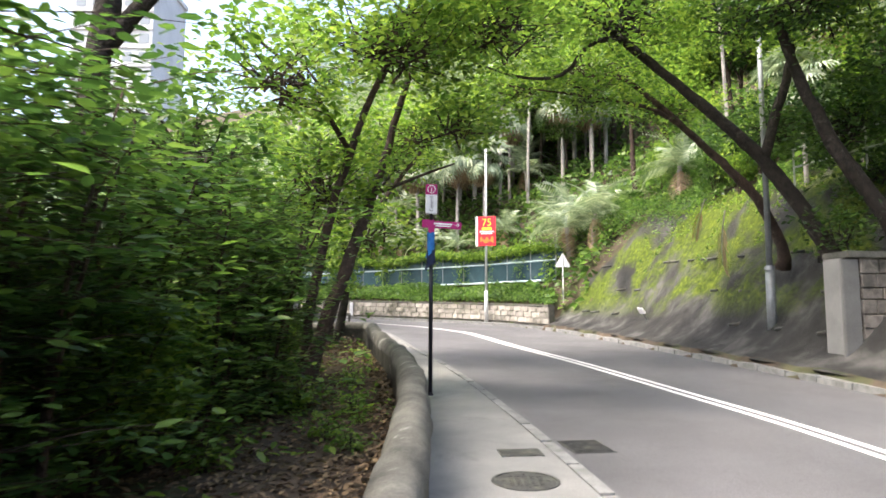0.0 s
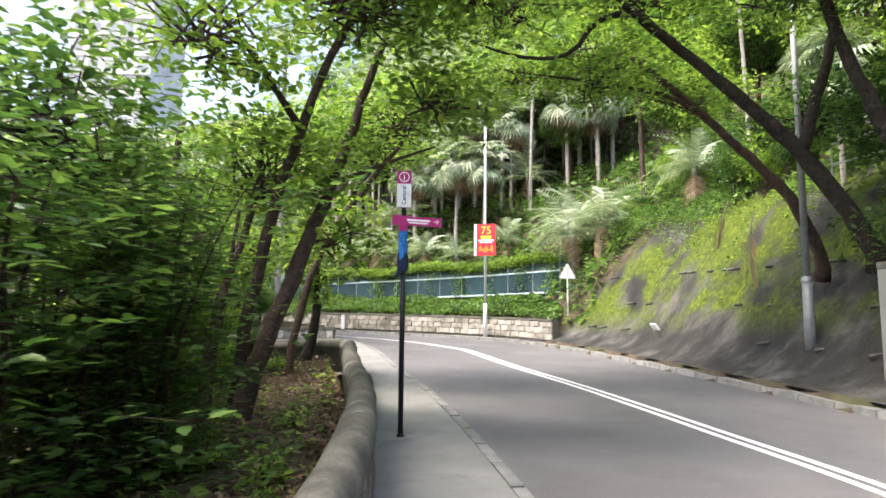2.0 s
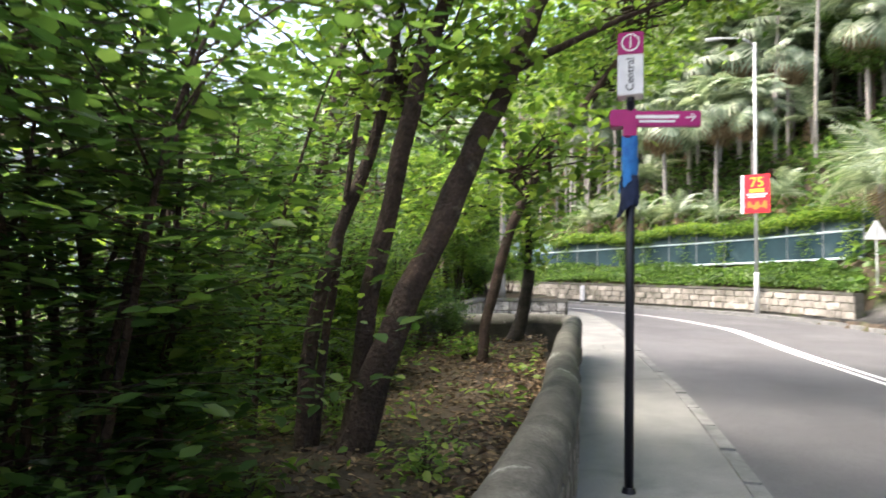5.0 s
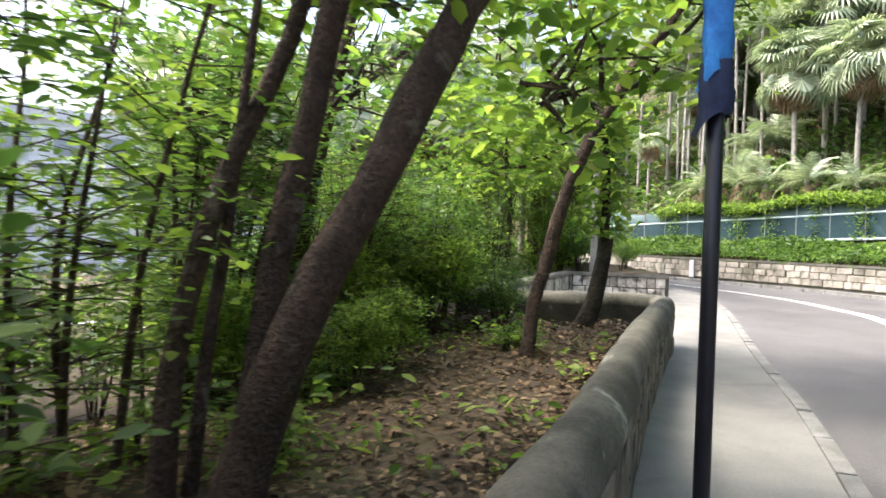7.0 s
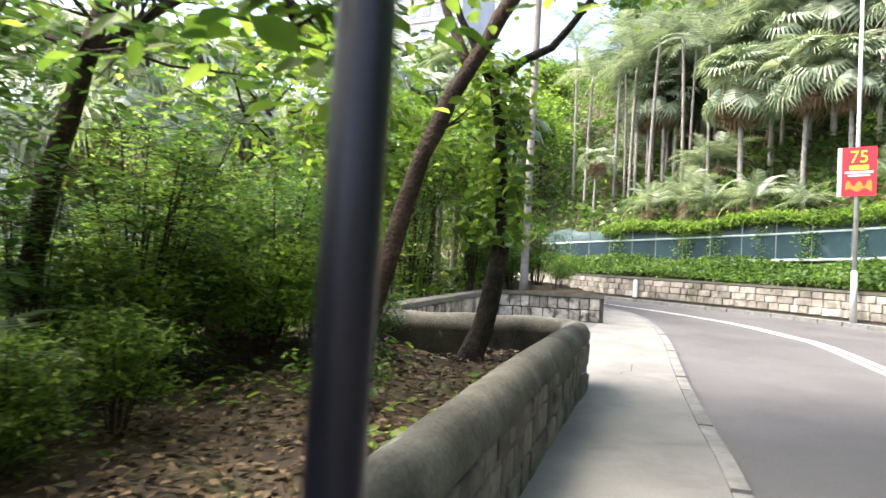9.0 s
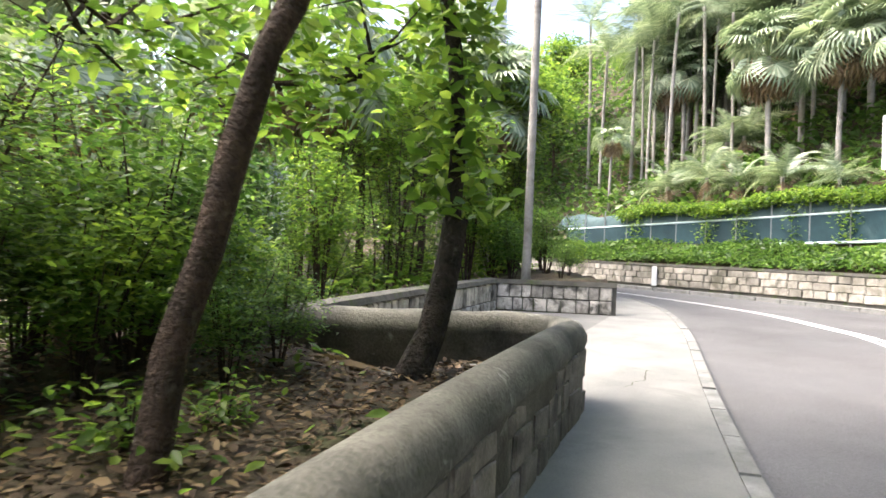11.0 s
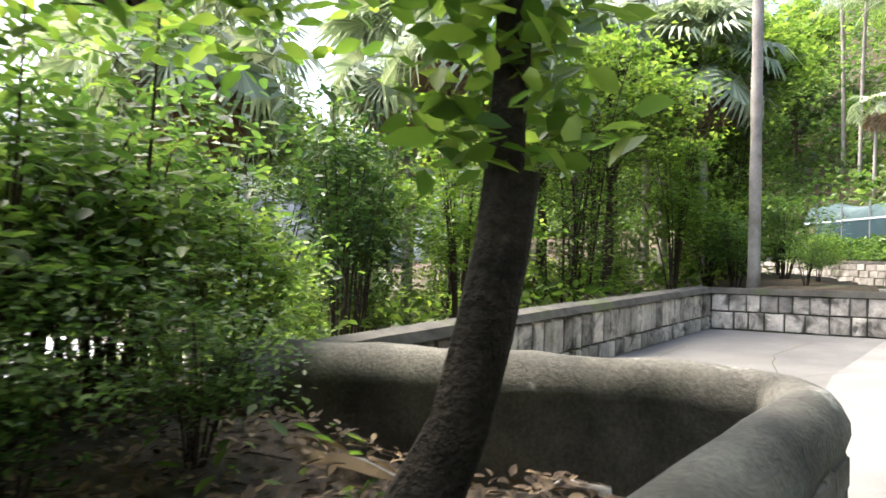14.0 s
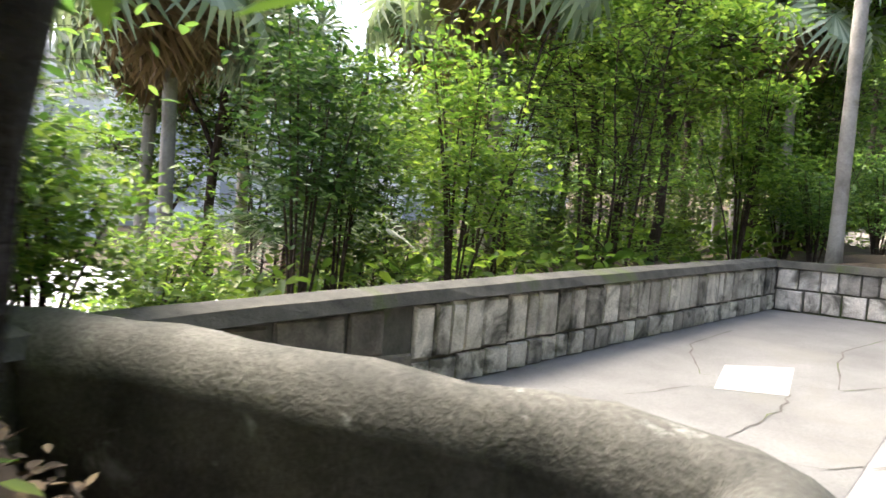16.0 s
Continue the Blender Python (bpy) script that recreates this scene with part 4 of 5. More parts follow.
def make_fence():
    root = tagged(new("fence"), "long blue-green screened fence with sagging netting and vines", "fence")
    line = resample(FENCE, 0.1)
    run, last, posts = 0, line[0], [line[0]]
    for a, b in zip(line, line[1:]):
        run += (b - a).length
        if run > 1.5:
            posts.append(b)
            run = 0
    base = 3.62
    bm = box(1, 0.03, 1.0)
    panel = None
    for i, (a, b) in enumerate(zip(posts, posts[1:])):
        d = b - a
        m = (a + b) / 2
        rot = Matrix.Rotation(math.atan2(d.y, d.x), 4, "Z")
        if panel is None:
            panel = part("panel", bm, PANEL, root)
            ob = panel
        else:
            ob = new("panel", panel.data)
            ob.parent = root
        ob.matrix_basis = Matrix.Translation((m.x, m.y, base + 0.5)) @ rot @ Matrix.Diagonal((d.length - 0.05, 1, 0.96, 1))
    post_mesh = None
    for p in posts:
        if post_mesh is None:
            ob = part("post", box(0.06, 0.06, 3.4, (0, 0, 0)), POLE, root)
            post_mesh = ob.data
        else:
            ob = new("post", post_mesh)
            ob.parent = root
        ob.matrix_basis = Matrix.Translation((p.x, p.y, 3.7))
    for z, w in ((base, 0.1), (base + 1.0, 0.08)):
        V = [(p.x, p.y, z) for p in line[::5]]
        under(tube("rail", V, [w * 0.55] * len(V), RAIL, 6), root, "pale blue rail")
    V, F = [], []
    for i, p in enumerate(line[::4]):
        for k in range(5):
            t = k / 4
            s = 0.12 * math.sin(i * 0.37) + 0.06 * math.sin(i * 1.1)
            V.append((p.x + 0.35 * math.sin(math.pi * t) * 0.5 + 0.3 * t, p.y + 0.3 * t - 0.25 * math.sin(math.pi * t), base + 1.05 + t * (0.62 + s)))
    n = len(line[::4])
    for i in range(n - 1):
        for k in range(4):
            F.append((i * 5 + k, i * 5 + k + 1, i * 5 + k + 6, i * 5 + k + 5))
    under(mesh_object("netting", V, F, NET, True), root, "sagging pale green netting along the top")
    return root, line


fence, fence_line = make_fence()

rng = np.random.default_rng(11)
C = np.array([(p.x, p.y) for p in fence_line])
W = np.array([(p.x, p.y) for p in resample(FAR_WALL, 0.1)])
k = rng.integers(0, len(C), 26000)
j = np.clip((k / len(C) * len(W)).astype(int), 0, len(W) - 1)
t = rng.uniform(0.15, 1, 26000)
pts = W[j] * (1 - t[:, None]) + C[k] * t[:, None] + rng.normal(0, 0.1, (26000, 2))
hz = 2.45 + GRADE * (pts[:, 1] - 35) + t * 0.85 + 0.35 * np.abs(np.sin(k * 0.05)) * rng.uniform(0, 1, 26000)
stuff("hedge", "leafy creeper hedge between stone wall and fence", np.column_stack([pts, hz]), 0.16, LEAF_MID, 2, flat=0.4)
k = rng.integers(0, len(C), 16000)
pts = C[k] + rng.normal(0, 0.16, (16000, 2)) + (0.05, -0.1)
drop = np.where(rng.random(16000) < 0.45, -rng.uniform(0, 1.5, 16000) * (np.sin(k * 0.31) + 0.5 * np.sin(k * 0.117) > 0.55), 0)
stuff("creeper", "green creeper trailing over the fence netting", np.column_stack([pts, 5.2 + 0.12 * np.sin(k * 0.09) + rng.normal(0, 0.13, 16000) + drop])[np.sin(k * 0.021) > -0.6], 0.13, LEAF_BRIGHT, 3, flat=0.4)

# ---- trees by the wall ----
tree("leaning multi-stemmed tree with brown bark behind the parapet",
     [([(-2.02, 10.05, 0.5), (-1.92, 10.1, 1.0), (-1.75, 10.15, 1.55), (-1.56, 10.4, 2.2), (-1.37, 10.65, 2.9), (-1.18, 10.98, 3.6), (-1.0, 11.3, 4.35), (-0.86, 11.6, 5.05), (-0.7, 11.95, 5.8), (-0.4, 12.1, 6.9)], 0.12, 0.04),
      ([(-2.08, 10.2, 0.5), (-2.03, 10.26, 1.5), (-1.94, 10.3, 2.2), (-1.8, 10.33, 2.9), (-1.64, 10.36, 3.6), (-1.43, 10.4, 4.3), (-1.19, 10.43, 5.0), (-0.88, 10.47, 5.75), (-0.5, 10.5, 6.8)], 0.085, 0.04),
      ([(-2.32, 9.95, 0.5), (-2.34, 10.0, 1.3), (-2.28, 10.1, 2.0), (-2.14, 10.3, 2.7), (-2.0, 10.5, 3.5), (-1.95, 10.6, 4.4)], 0.07, 0.03),
      ([(-2.35, 10.15, 0.6), (-2.3, 10.2, 1.6), (-2.1, 10.2, 3.2)], 0.04, 0.02),
      ([(-1.15, 11.02, 3.7), (-0.5, 11.1, 4.0), (0.2, 11.3, 4.3)], 0.035, 0.012),
      ([(-1.45, 10.38, 4.25), (-2.0, 9.6, 5.1), (-2.9, 9.2, 5.8)], 0.045, 0.015)],
     [((-0.9, 10.4, 6.2), (1.7, 1.6, 0.9), 3600), ((0.9, 11.0, 6.6), (1.4, 1.6, 0.7), 2200), ((-2.4, 9.5, 5.2), (1.2, 1.3, 0.7), 1500), ((-2.1, 10.9, 3.9), (1.2, 0.9, 0.8), 1900), ((-1.3, 12.0, 3.2), (0.8, 0.7, 0.5), 700), ((-0.4, 9.4, 7.4), (2.2, 2.0, 0.8), 2000), ((0.2, 10.9, 4.9), (0.7, 0.8, 0.4), 700)],
     LEAF_BRIGHT, 0.13, 31)
tree("slender brown tree leaning towards the road",
     [([(-2.45, 14.16, 0.6), (-2.39, 14.21, 1.1), (-2.34, 14.27, 1.54), (-2.28, 14.33, 1.96), (-2.19, 14.38, 2.38), (-2.07, 14.43, 2.8), (-1.91, 14.49, 3.22), (-1.70, 14.54, 3.64), (-1.30, 14.70, 4.3), (-0.50, 14.90, 5.4)], 0.08, 0.04),
      ([(-1.79, 14.52, 3.45), (-2.2, 14.8, 4.2), (-2.4, 15.0, 5.0)], 0.04, 0.015)],
     [((-3.5, 15.9, 3.3), (0.9, 0.8, 0.5), 500), ((-4.4, 15.2, 3.7), (1.2, 1.0, 0.6), 450), ((-0.6, 15.0, 6.0), (1.5, 1.6, 0.7), 2400), ((-2.4, 15.2, 5.5), (1.3, 1.3, 0.8), 1100), ((0.4, 15.8, 6.6), (1.2, 1.2, 0.6), 1500)],
     LEAF_BRIGHT, 0.13, 32)
tree("crooked trunk coloured dark as if backlit, in broad-leaved creeper behind the parapet",
     [([(-2.68, 16.6, 0.95), (-2.6, 16.66, 1.15), (-2.52, 16.75, 1.45), (-2.47, 16.82, 1.8), (-2.45, 16.86, 2.1), (-2.44, 16.88, 2.34)], 0.115, 0.1),
      ([(-2.45, 16.86, 2.15), (-2.44, 16.86, 2.8), (-2.46, 16.86, 3.2), (-2.51, 16.86, 3.62), (-2.62, 16.85, 4.15)], 0.065, 0.055),
      ([(-2.62, 16.85, 4.1), (-2.9, 16.9, 4.6), (-3.15, 16.8, 5.2), (-3.3, 17.0, 6.2)], 0.05, 0.025),
      ([(-2.62, 16.85, 4.1), (-2.3, 16.9, 4.35), (-1.98, 16.9, 4.45), (-1.6, 17.0, 5.0), (-1.0, 17.2, 5.8)], 0.05, 0.02)],
     [((-3.2, 17.2, 6.2), (1.6, 1.6, 0.8), 1300), ((-1.2, 17.4, 5.9), (1.3, 1.3, 0.6), 1800), ((-3.1, 16.5, 3.6), (0.7, 0.6, 0.5), 420)],
     LEAF_BRIGHT, 0.13, 33, BARK_DARK)
rng = np.random.default_rng(12)
z = rng.uniform(2.35, 4.4, 760)
a = rng.uniform(0, 2 * np.pi, 760)
r = rng.uniform(0.06, 0.42, 760) ** 1.0
stuff("creeper", "broad green creeper leaves climbing a dark trunk", np.column_stack([np.interp(z, (2.2, 3.2, 4.1), (-2.44, -2.46, -2.6)) + r * np.cos(a), 16.86 + r * np.sin(a), z]), 0.14, LEAF_BRIGHT, 7, flat=0.3)

tree("leafy spreading tree standing in the wooded hollow",
     [([(-4.7, 13.2, 0.2), (-4.6, 13.3, 2.0), (-4.4, 13.5, 3.8), (-4.2, 13.6, 5.4)], 0.11, 0.05),
      ([(-4.45, 13.4, 3.4), (-3.7, 14.4, 4.6), (-3.4, 15.2, 5.4)], 0.05, 0.02)],
     [((-4.4, 13.6, 4.2), (1.7, 1.7, 1.2), 1000), ((-3.5, 15.4, 4.6), (1.3, 1.4, 0.8), 400), ((-4.9, 12.2, 3.4), (1.2, 1.2, 1.0), 1500)],
     LEAF_MID, 0.12, 35)

# trees leaning over from the bank
tree("large dark tree leaning over the road from the bank",
     [([(9.0, 15.6, 3.1), (8.6, 15.5, 3.8), (7.47, 15.5, 5.4), (6.5, 15.5, 6.35), (5.54, 15.5, 7.2), (4.1, 15.5, 8.4)], 0.2, 0.09),
      ([(7.5, 15.5, 5.45), (7.85, 15.5, 6.6), (8.25, 15.5, 7.9), (8.2, 15.4, 9.6)], 0.13, 0.07),
      ([(4.15, 15.5, 8.38), (3.4, 15.4, 8.1), (2.74, 15.3, 7.33), (1.6, 15.2, 7.3), (0.6, 15, 7.6)], 0.07, 0.015),
      ([(4.1, 15.5, 8.4), (2.8, 15.2, 9.2), (1.4, 14.8, 9.6)], 0.07, 0.02)],
     [((4.0, 14.8, 8.6), (2.4, 2.0, 0.9), 3000), ((1.6, 14.8, 8.2), (1.9, 2.0, 0.7), 2000), ((6.6, 14.5, 8.8), (2.0, 2.0, 1.1), 2600), ((8.6, 14.4, 9.0), (2.0, 2.0, 1.4), 3000), ((3.6, 16.5, 7.3), (1.3, 1.3, 0.5), 1000), ((0.8, 13.5, 9.0), (1.8, 1.6, 0.6), 2000)],
     LEAF_BRIGHT, 0.14, 41, BARK_DARK)
tree("brown slanting tree growing from the mossy bank",
     [([(8.75, 17.4, 3.0), (8.67, 17.2, 3.6), (8.0, 17, 4.75), (7.31, 17.0, 5.5), (5.77, 17.0, 7.0), (4.6, 17.2, 8.1)], 0.15, 0.06),
      ([(6.2, 17.0, 6.6), (5.2, 17.0, 7.15), (3.15, 17, 7.5), (1.4, 17, 7.73)], 0.06, 0.015)],
     [((4.0, 17.8, 8.4), (2.0, 1.8, 0.9), 3000), ((2.0, 17.6, 7.9), (1.5, 1.2, 0.5), 1400), ((6.2, 18.2, 7.6), (1.4, 1.6, 0.7), 1800)],
     LEAF_BRIGHT, 0.14, 42)
tree("dark forked tree behind the granite pier",
     [([(9.6, 14.0, 3.2), (9.17, 14, 4.0), (8.4, 14, 5.1), (7.55, 14, 6.9), (7.12, 14, 8.3)], 0.19, 0.09)],
     [((7.4, 12.8, 8.6), (2.0, 2.0, 1.2), 3400), ((9.6, 13.0, 7.0), (1.4, 1.8, 1.2), 2600), ((9.4, 15.3, 6.4), (1.3, 1.5, 1.0), 2600), ((8.8, 17.4, 6.9), (1.3, 1.4, 0.9), 2200), ((10.3, 15.6, 5.2), (0.8, 1.4, 0.7), 1200), ((8.5, 14.4, 3.6), (0.45, 0.5, 0.5), 420), ((5.2, 11.6, 9.0), (2.2, 2.0, 0.8), 2000)],
     LEAF_DARK, 0.14, 43, BARK_DARK)
tree("tall forked tree with dark bark beside the parapet",
     [([(-3.6, 6.2, 0.2), (-3.3, 6.1, 2.0), (-3.14, 6, 4.0), (-3.06, 6, 4.4), (-3.12, 6, 5.2), (-3.3, 6, 7.2)], 0.17, 0.08),
      ([(-3.1, 6.0, 4.05), (-2.8, 6, 4.46), (-2.5, 6, 4.85), (-1.8, 6.2, 6.2)], 0.09, 0.04)],
     [((-3.6, 6.4, 7.0), (1.8, 1.8, 0.9), 1600), ((-1.8, 5.4, 7.2), (1.6, 1.6, 0.7), 1300), ((-2.9, 7.6, 3.6), (1.0, 0.9, 0.8), 1500)],
     LEAF_MID, 0.13, 44, BARK_DARK)

# ---- undergrowth and woods ----
protos = [
    bush_proto("dense mid-green shrub with small leaves on thin stems", 2500, 1.15, 2.6, LEAF_MID, 0.1, 51, 9),
    bush_proto("tall dark green shrub with thin bare stems", 2900, 1.2, 3.6, LEAF_DARK, 0.11, 52, 9),
    bush_proto("loose bright green shrub with larger leaves", 2600, 1.0, 2.2, LEAF_BRIGHT, 0.1, 53, 8),
    bush_proto("low leafy seedling with broad leaves", 200, 0.3, 0.55, LEAF_BRIGHT, 0.11, 54, 5, name="seedling", category="plant"),
    bush_proto("tall feathery green shrub like bamboo", 3200, 1.4, 4.4, LEAF_BRIGHT, 0.12, 55, 12),
]
rnd = random.Random(77)


def plant(proto, x, y, s, sink=0.05, tall=1.0, z=None):
    s = float(s)
    m = Matrix.Translation((x, y, (ground_at(x, y) if z is None else z) - sink)) @ Matrix.Rotation(rnd.uniform(0, 6.28), 4, "Z")
    ob = copy_thing(proto, m)
    ob.scale = (s, s, s * tall)
    return ob


edge_y, edge_x = by_y([p for p in EARTH_EDGE if -16 <= p[1] <= 17.85 and p[0] > -3])
for i in range(54):
    y = -1 + 19 * ((i + rnd.random()) / 54) ** 1.25
    x0 = np.interp(y, edge_y, edge_x)
    d = rnd.choice((1.9, 2.3, 2.8, 3.4, 4.2, 5.2, 6.5)) + rnd.uniform(-0.25, 0.4)
    if y < 4 and d < 2.6:
        d += 0.7
    if y > 11.5 and d < 3.4:
        d += 1.6
    if y > 11 and d > 4.8:
        continue
    x = x0 - d
    if abs(x + 1.85) < 0.9 and abs(y - 10.1) < 1.0:
        continue
    plant(protos[rnd.choice((0, 0, 1, 2) if y < 9 else (0, 2, 2, 2))], x, y, rnd.uniform(0.6, 0.86) * (0.9 if y > 11 else 1.0))
for i in range(7):
    y = rnd.uniform(21, 33)
    x = -7.6 - rnd.uniform(0, 1) ** 1.5 * 6 - max(0, (y - 27) * 0.1)
    plant(protos[rnd.choice((0, 2, 2))], x, y, rnd.uniform(0.7, 1.1))
for x, y, k, s in ((-7.4, 19.6, 1, 0.9), (-8.2, 20.4, 1, 0.8), (-7.3, 21.4, 4, 0.8)):
    plant(protos[k], x, y, s)
young = [sapling_proto("slender dark green thicket of young trees", 4200, 1.5, 5.4, LEAF_DARK, 0.105, 91),
         sapling_proto("slender mid-green thicket of young trees", 3700, 1.5, 4.8, LEAF_MID, 0.105, 92),
         sapling_proto("light feathery thicket of young trees", 3800, 1.7, 4.8, LEAF_BRIGHT, 0.095, 93)]
for i in range(40):
    y = 0.2 + 17.5 * (i + rnd.random()) / 40
    x0 = np.interp(y, edge_y, edge_x)
    d = rnd.choice((2.4, 2.9, 3.6, 4.4, 5.6)) + rnd.uniform(-0.2, 0.4)
    if y < 9 and i % 2:
        d = rnd.uniform(1.9, 2.6)
    if y > 12.5:
        d += 0.5 + 0.25 * (y - 12.5)
    if (y > 8 and i % 3 == 0) or (y > 12 and d > 4.6):
        continue
    if abs(x0 - d + 1.85) < 0.9 and abs(y - 10.1) < 1.0:
        continue
    plant(young[rnd.choice((0, 0, 1) if y < 8 else (1, 1, 1, 2))], x0 - d, y, rnd.uniform(0.75, 1.1) * (0.72 if y > 12.5 else 1.0), tall=0.56 if y < 8 else 0.75)
for i in range(9):
    y = rnd.uniform(20.5, 33)
    x = -7.7 - rnd.uniform(0, 1) ** 1.4 * 6 - max(0, y - 26) * 0.12
    plant(young[rnd.choice((1, 2, 2, 2, 2))], x, y, rnd.uniform(0.8, 1.25))
for p in young:
    for o in (*p.children_recursive, p):
        bpy.data.objects.remove(o)
for x, y, s, k in ((-7.6, 27.6, 0.9, 4), (-6.8, 28.6, 0.8, 0), (-7.8, 29.5, 1.0, 2), (-6.6, 30.6, 0.9, 0), (-8.4, 31.8, 1.1, 4), (-7.8, 33.6, 0.9, 2), (-9.6, 35.2, 1.0, 0), (-9.5, 33, 1.2, 4), (-5.4, 28.4, 0.45, 0), (-5.6, 29.6, 0.5, 2)):
    plant(protos[k], x, y, s)
for i in range(22):
    y = rnd.uniform(4.5, 15.0)
    x = np.interp(y, edge_y, edge_x) - rnd.uniform(0.5, 2.6)
    plant(protos[3], x, y, rnd.uniform(0.3, 0.75))
for x, y, s in ((-3.9, 14.9, 0.62), (-4.5, 15.7, 0.85), (-5.0, 16.4, 0.95), (-4.4, 13.9, 0.6), (-3.4, 15.6, 0.38), (-3.6, 16.3, 0.36), (-3.2, 13.0, 0.4), (-3.5, 11.6, 0.5), (-3.0, 12.2, 0.4)):
    plant(protos[0 if y > 15.5 else 2], x, y, s)
plant(protos[3], -2.16, 17.62, 0.5)
plant(protos[3], -3.85, 17.2, 0.55)
for i in range(46):
    s = rnd.uniform(8, 31)
    x0 = np.interp(s, [p[1] for p in KERB_FAR[:9]], [p[0] for p in KERB_FAR[:9]])
    plant(protos[rnd.choice((0, 1, 1, 4, 1))], x0 + rnd.uniform(4.4, 9), s, rnd.uniform(0.5, 0.95))
for p in protos:
    for o in (*p.children_recursive, p):
        bpy.data.objects.remove(o)

tall = []
for i, (leaf, h) in enumerate(((LEAF_MID, 8.5), (LEAF_BRIGHT, 7.5), (LEAF_DARK, 9.5))):
    tall.append(tree(("mid-green", "bright green", "dark green")[i] + " woodland tree with a spreading crown",
                     [([(0, 0, -0.3), (0.1, 0.05, h * 0.3), (-0.1, 0.1, h * 0.6), (0.1, 0, h * 0.85)], 0.15, 0.05),
                      ([(0.0, 0.05, h * 0.4), (0.8, 0.3, h * 0.6), (1.4, 0.5, h * 0.75)], 0.06, 0.02),
                      ([(0.0, 0.05, h * 0.45), (-0.8, -0.3, h * 0.62), (-1.4, -0.6, h * 0.72)], 0.06, 0.02)],
                     [((0.1, 0, h * 0.85), (1.8, 1.8, h * 0.13), 1700), ((1.3, 0.5, h * 0.7), (1.3, 1.3, h * 0.1), 1100), ((-1.3, -0.6, h * 0.67), (1.3, 1.3, h * 0.1), 1100), ((0.2, -0.9, h * 0.55), (1.3, 1.2, h * 0.1), 900)],
                     leaf, 0.2, 60 + i, BARK, fine=False, loose=0.3, per=20))
for i in range(15):
    y = rnd.uniform(-2, 36)
    x = -6.5 - rnd.uniform(0, 9) - max(0, y - 18) * 0.2
    if 12.5 < y < 22 and x > -13:
        continue
    plant(tall[rnd.choice((0, 0, 1, 1))], x, y, rnd.uniform(0.45, 0.6) if y < 13 else rnd.uniform(0.55, 0.8))
for i in range(44):
    y = rnd.uniform(8, 36)
    x0 = np.interp(y, [p[1] for p in KERB_FAR[:9]], [p[0] for p in KERB_FAR[:9]])
    plant(tall[rnd.choice((0, 1, 1, 2))], x0 + rnd.uniform(6.5, 20), y, rnd.uniform(0.7, 1.1))
for x, y, s in ((-8.6, 33.2, 0.95), (-10.4, 35.2, 1.05), (-9.6, 31.4, 0.85), (-12.2, 37.4, 1.1), (-13.5, 34.5, 1.0), (-11, 27.5, 0.9)):
    plant(tall[1], x, y, s)
hill = Vector((0.65, 0.76, 0))
for i in range(30):
    s = rnd.random()
    p = Vector((-16 - 32 * s, 47 + 17 * s, 0)) + Vector((0.45, 0.9, 0)) * rnd.uniform(2.5, 14)
    plant(tall[rnd.choice((0, 1, 1, 2))], p.x, p.y, rnd.uniform(0.8, 1.2))
for x, y, s in ((-15, 31, 0.8), (-18, 35, 0.9), (-21, 38.5, 0.9), (-16, 37, 0.85), (-24, 33, 0.9), (-20, 30, 0.8)):
    plant(tall[1], x, y, s)
for i in range(20):
    s = rnd.random()
    p = Vector((8 - 34 * s, 36 + 18 * s, 0)) + hill * rnd.uniform(6.5, 13)
    plant(tall[rnd.choice((0, 2, 2))], p.x, p.y, rnd.uniform(0.55, 0.85))
for i in range(120):
    s = rnd.random()
    p = Vector((8 - 30 * s, 36 + 17 * s, 0)) + hill * rnd.uniform(11, 36)
    plant(tall[rnd.choice((0, 1, 2, 2))], p.x, p.y, rnd.uniform(0.9, 1.4))
for p in tall:
    for o in (*p.children_recursive, p):
        bpy.data.objects.remove(o)

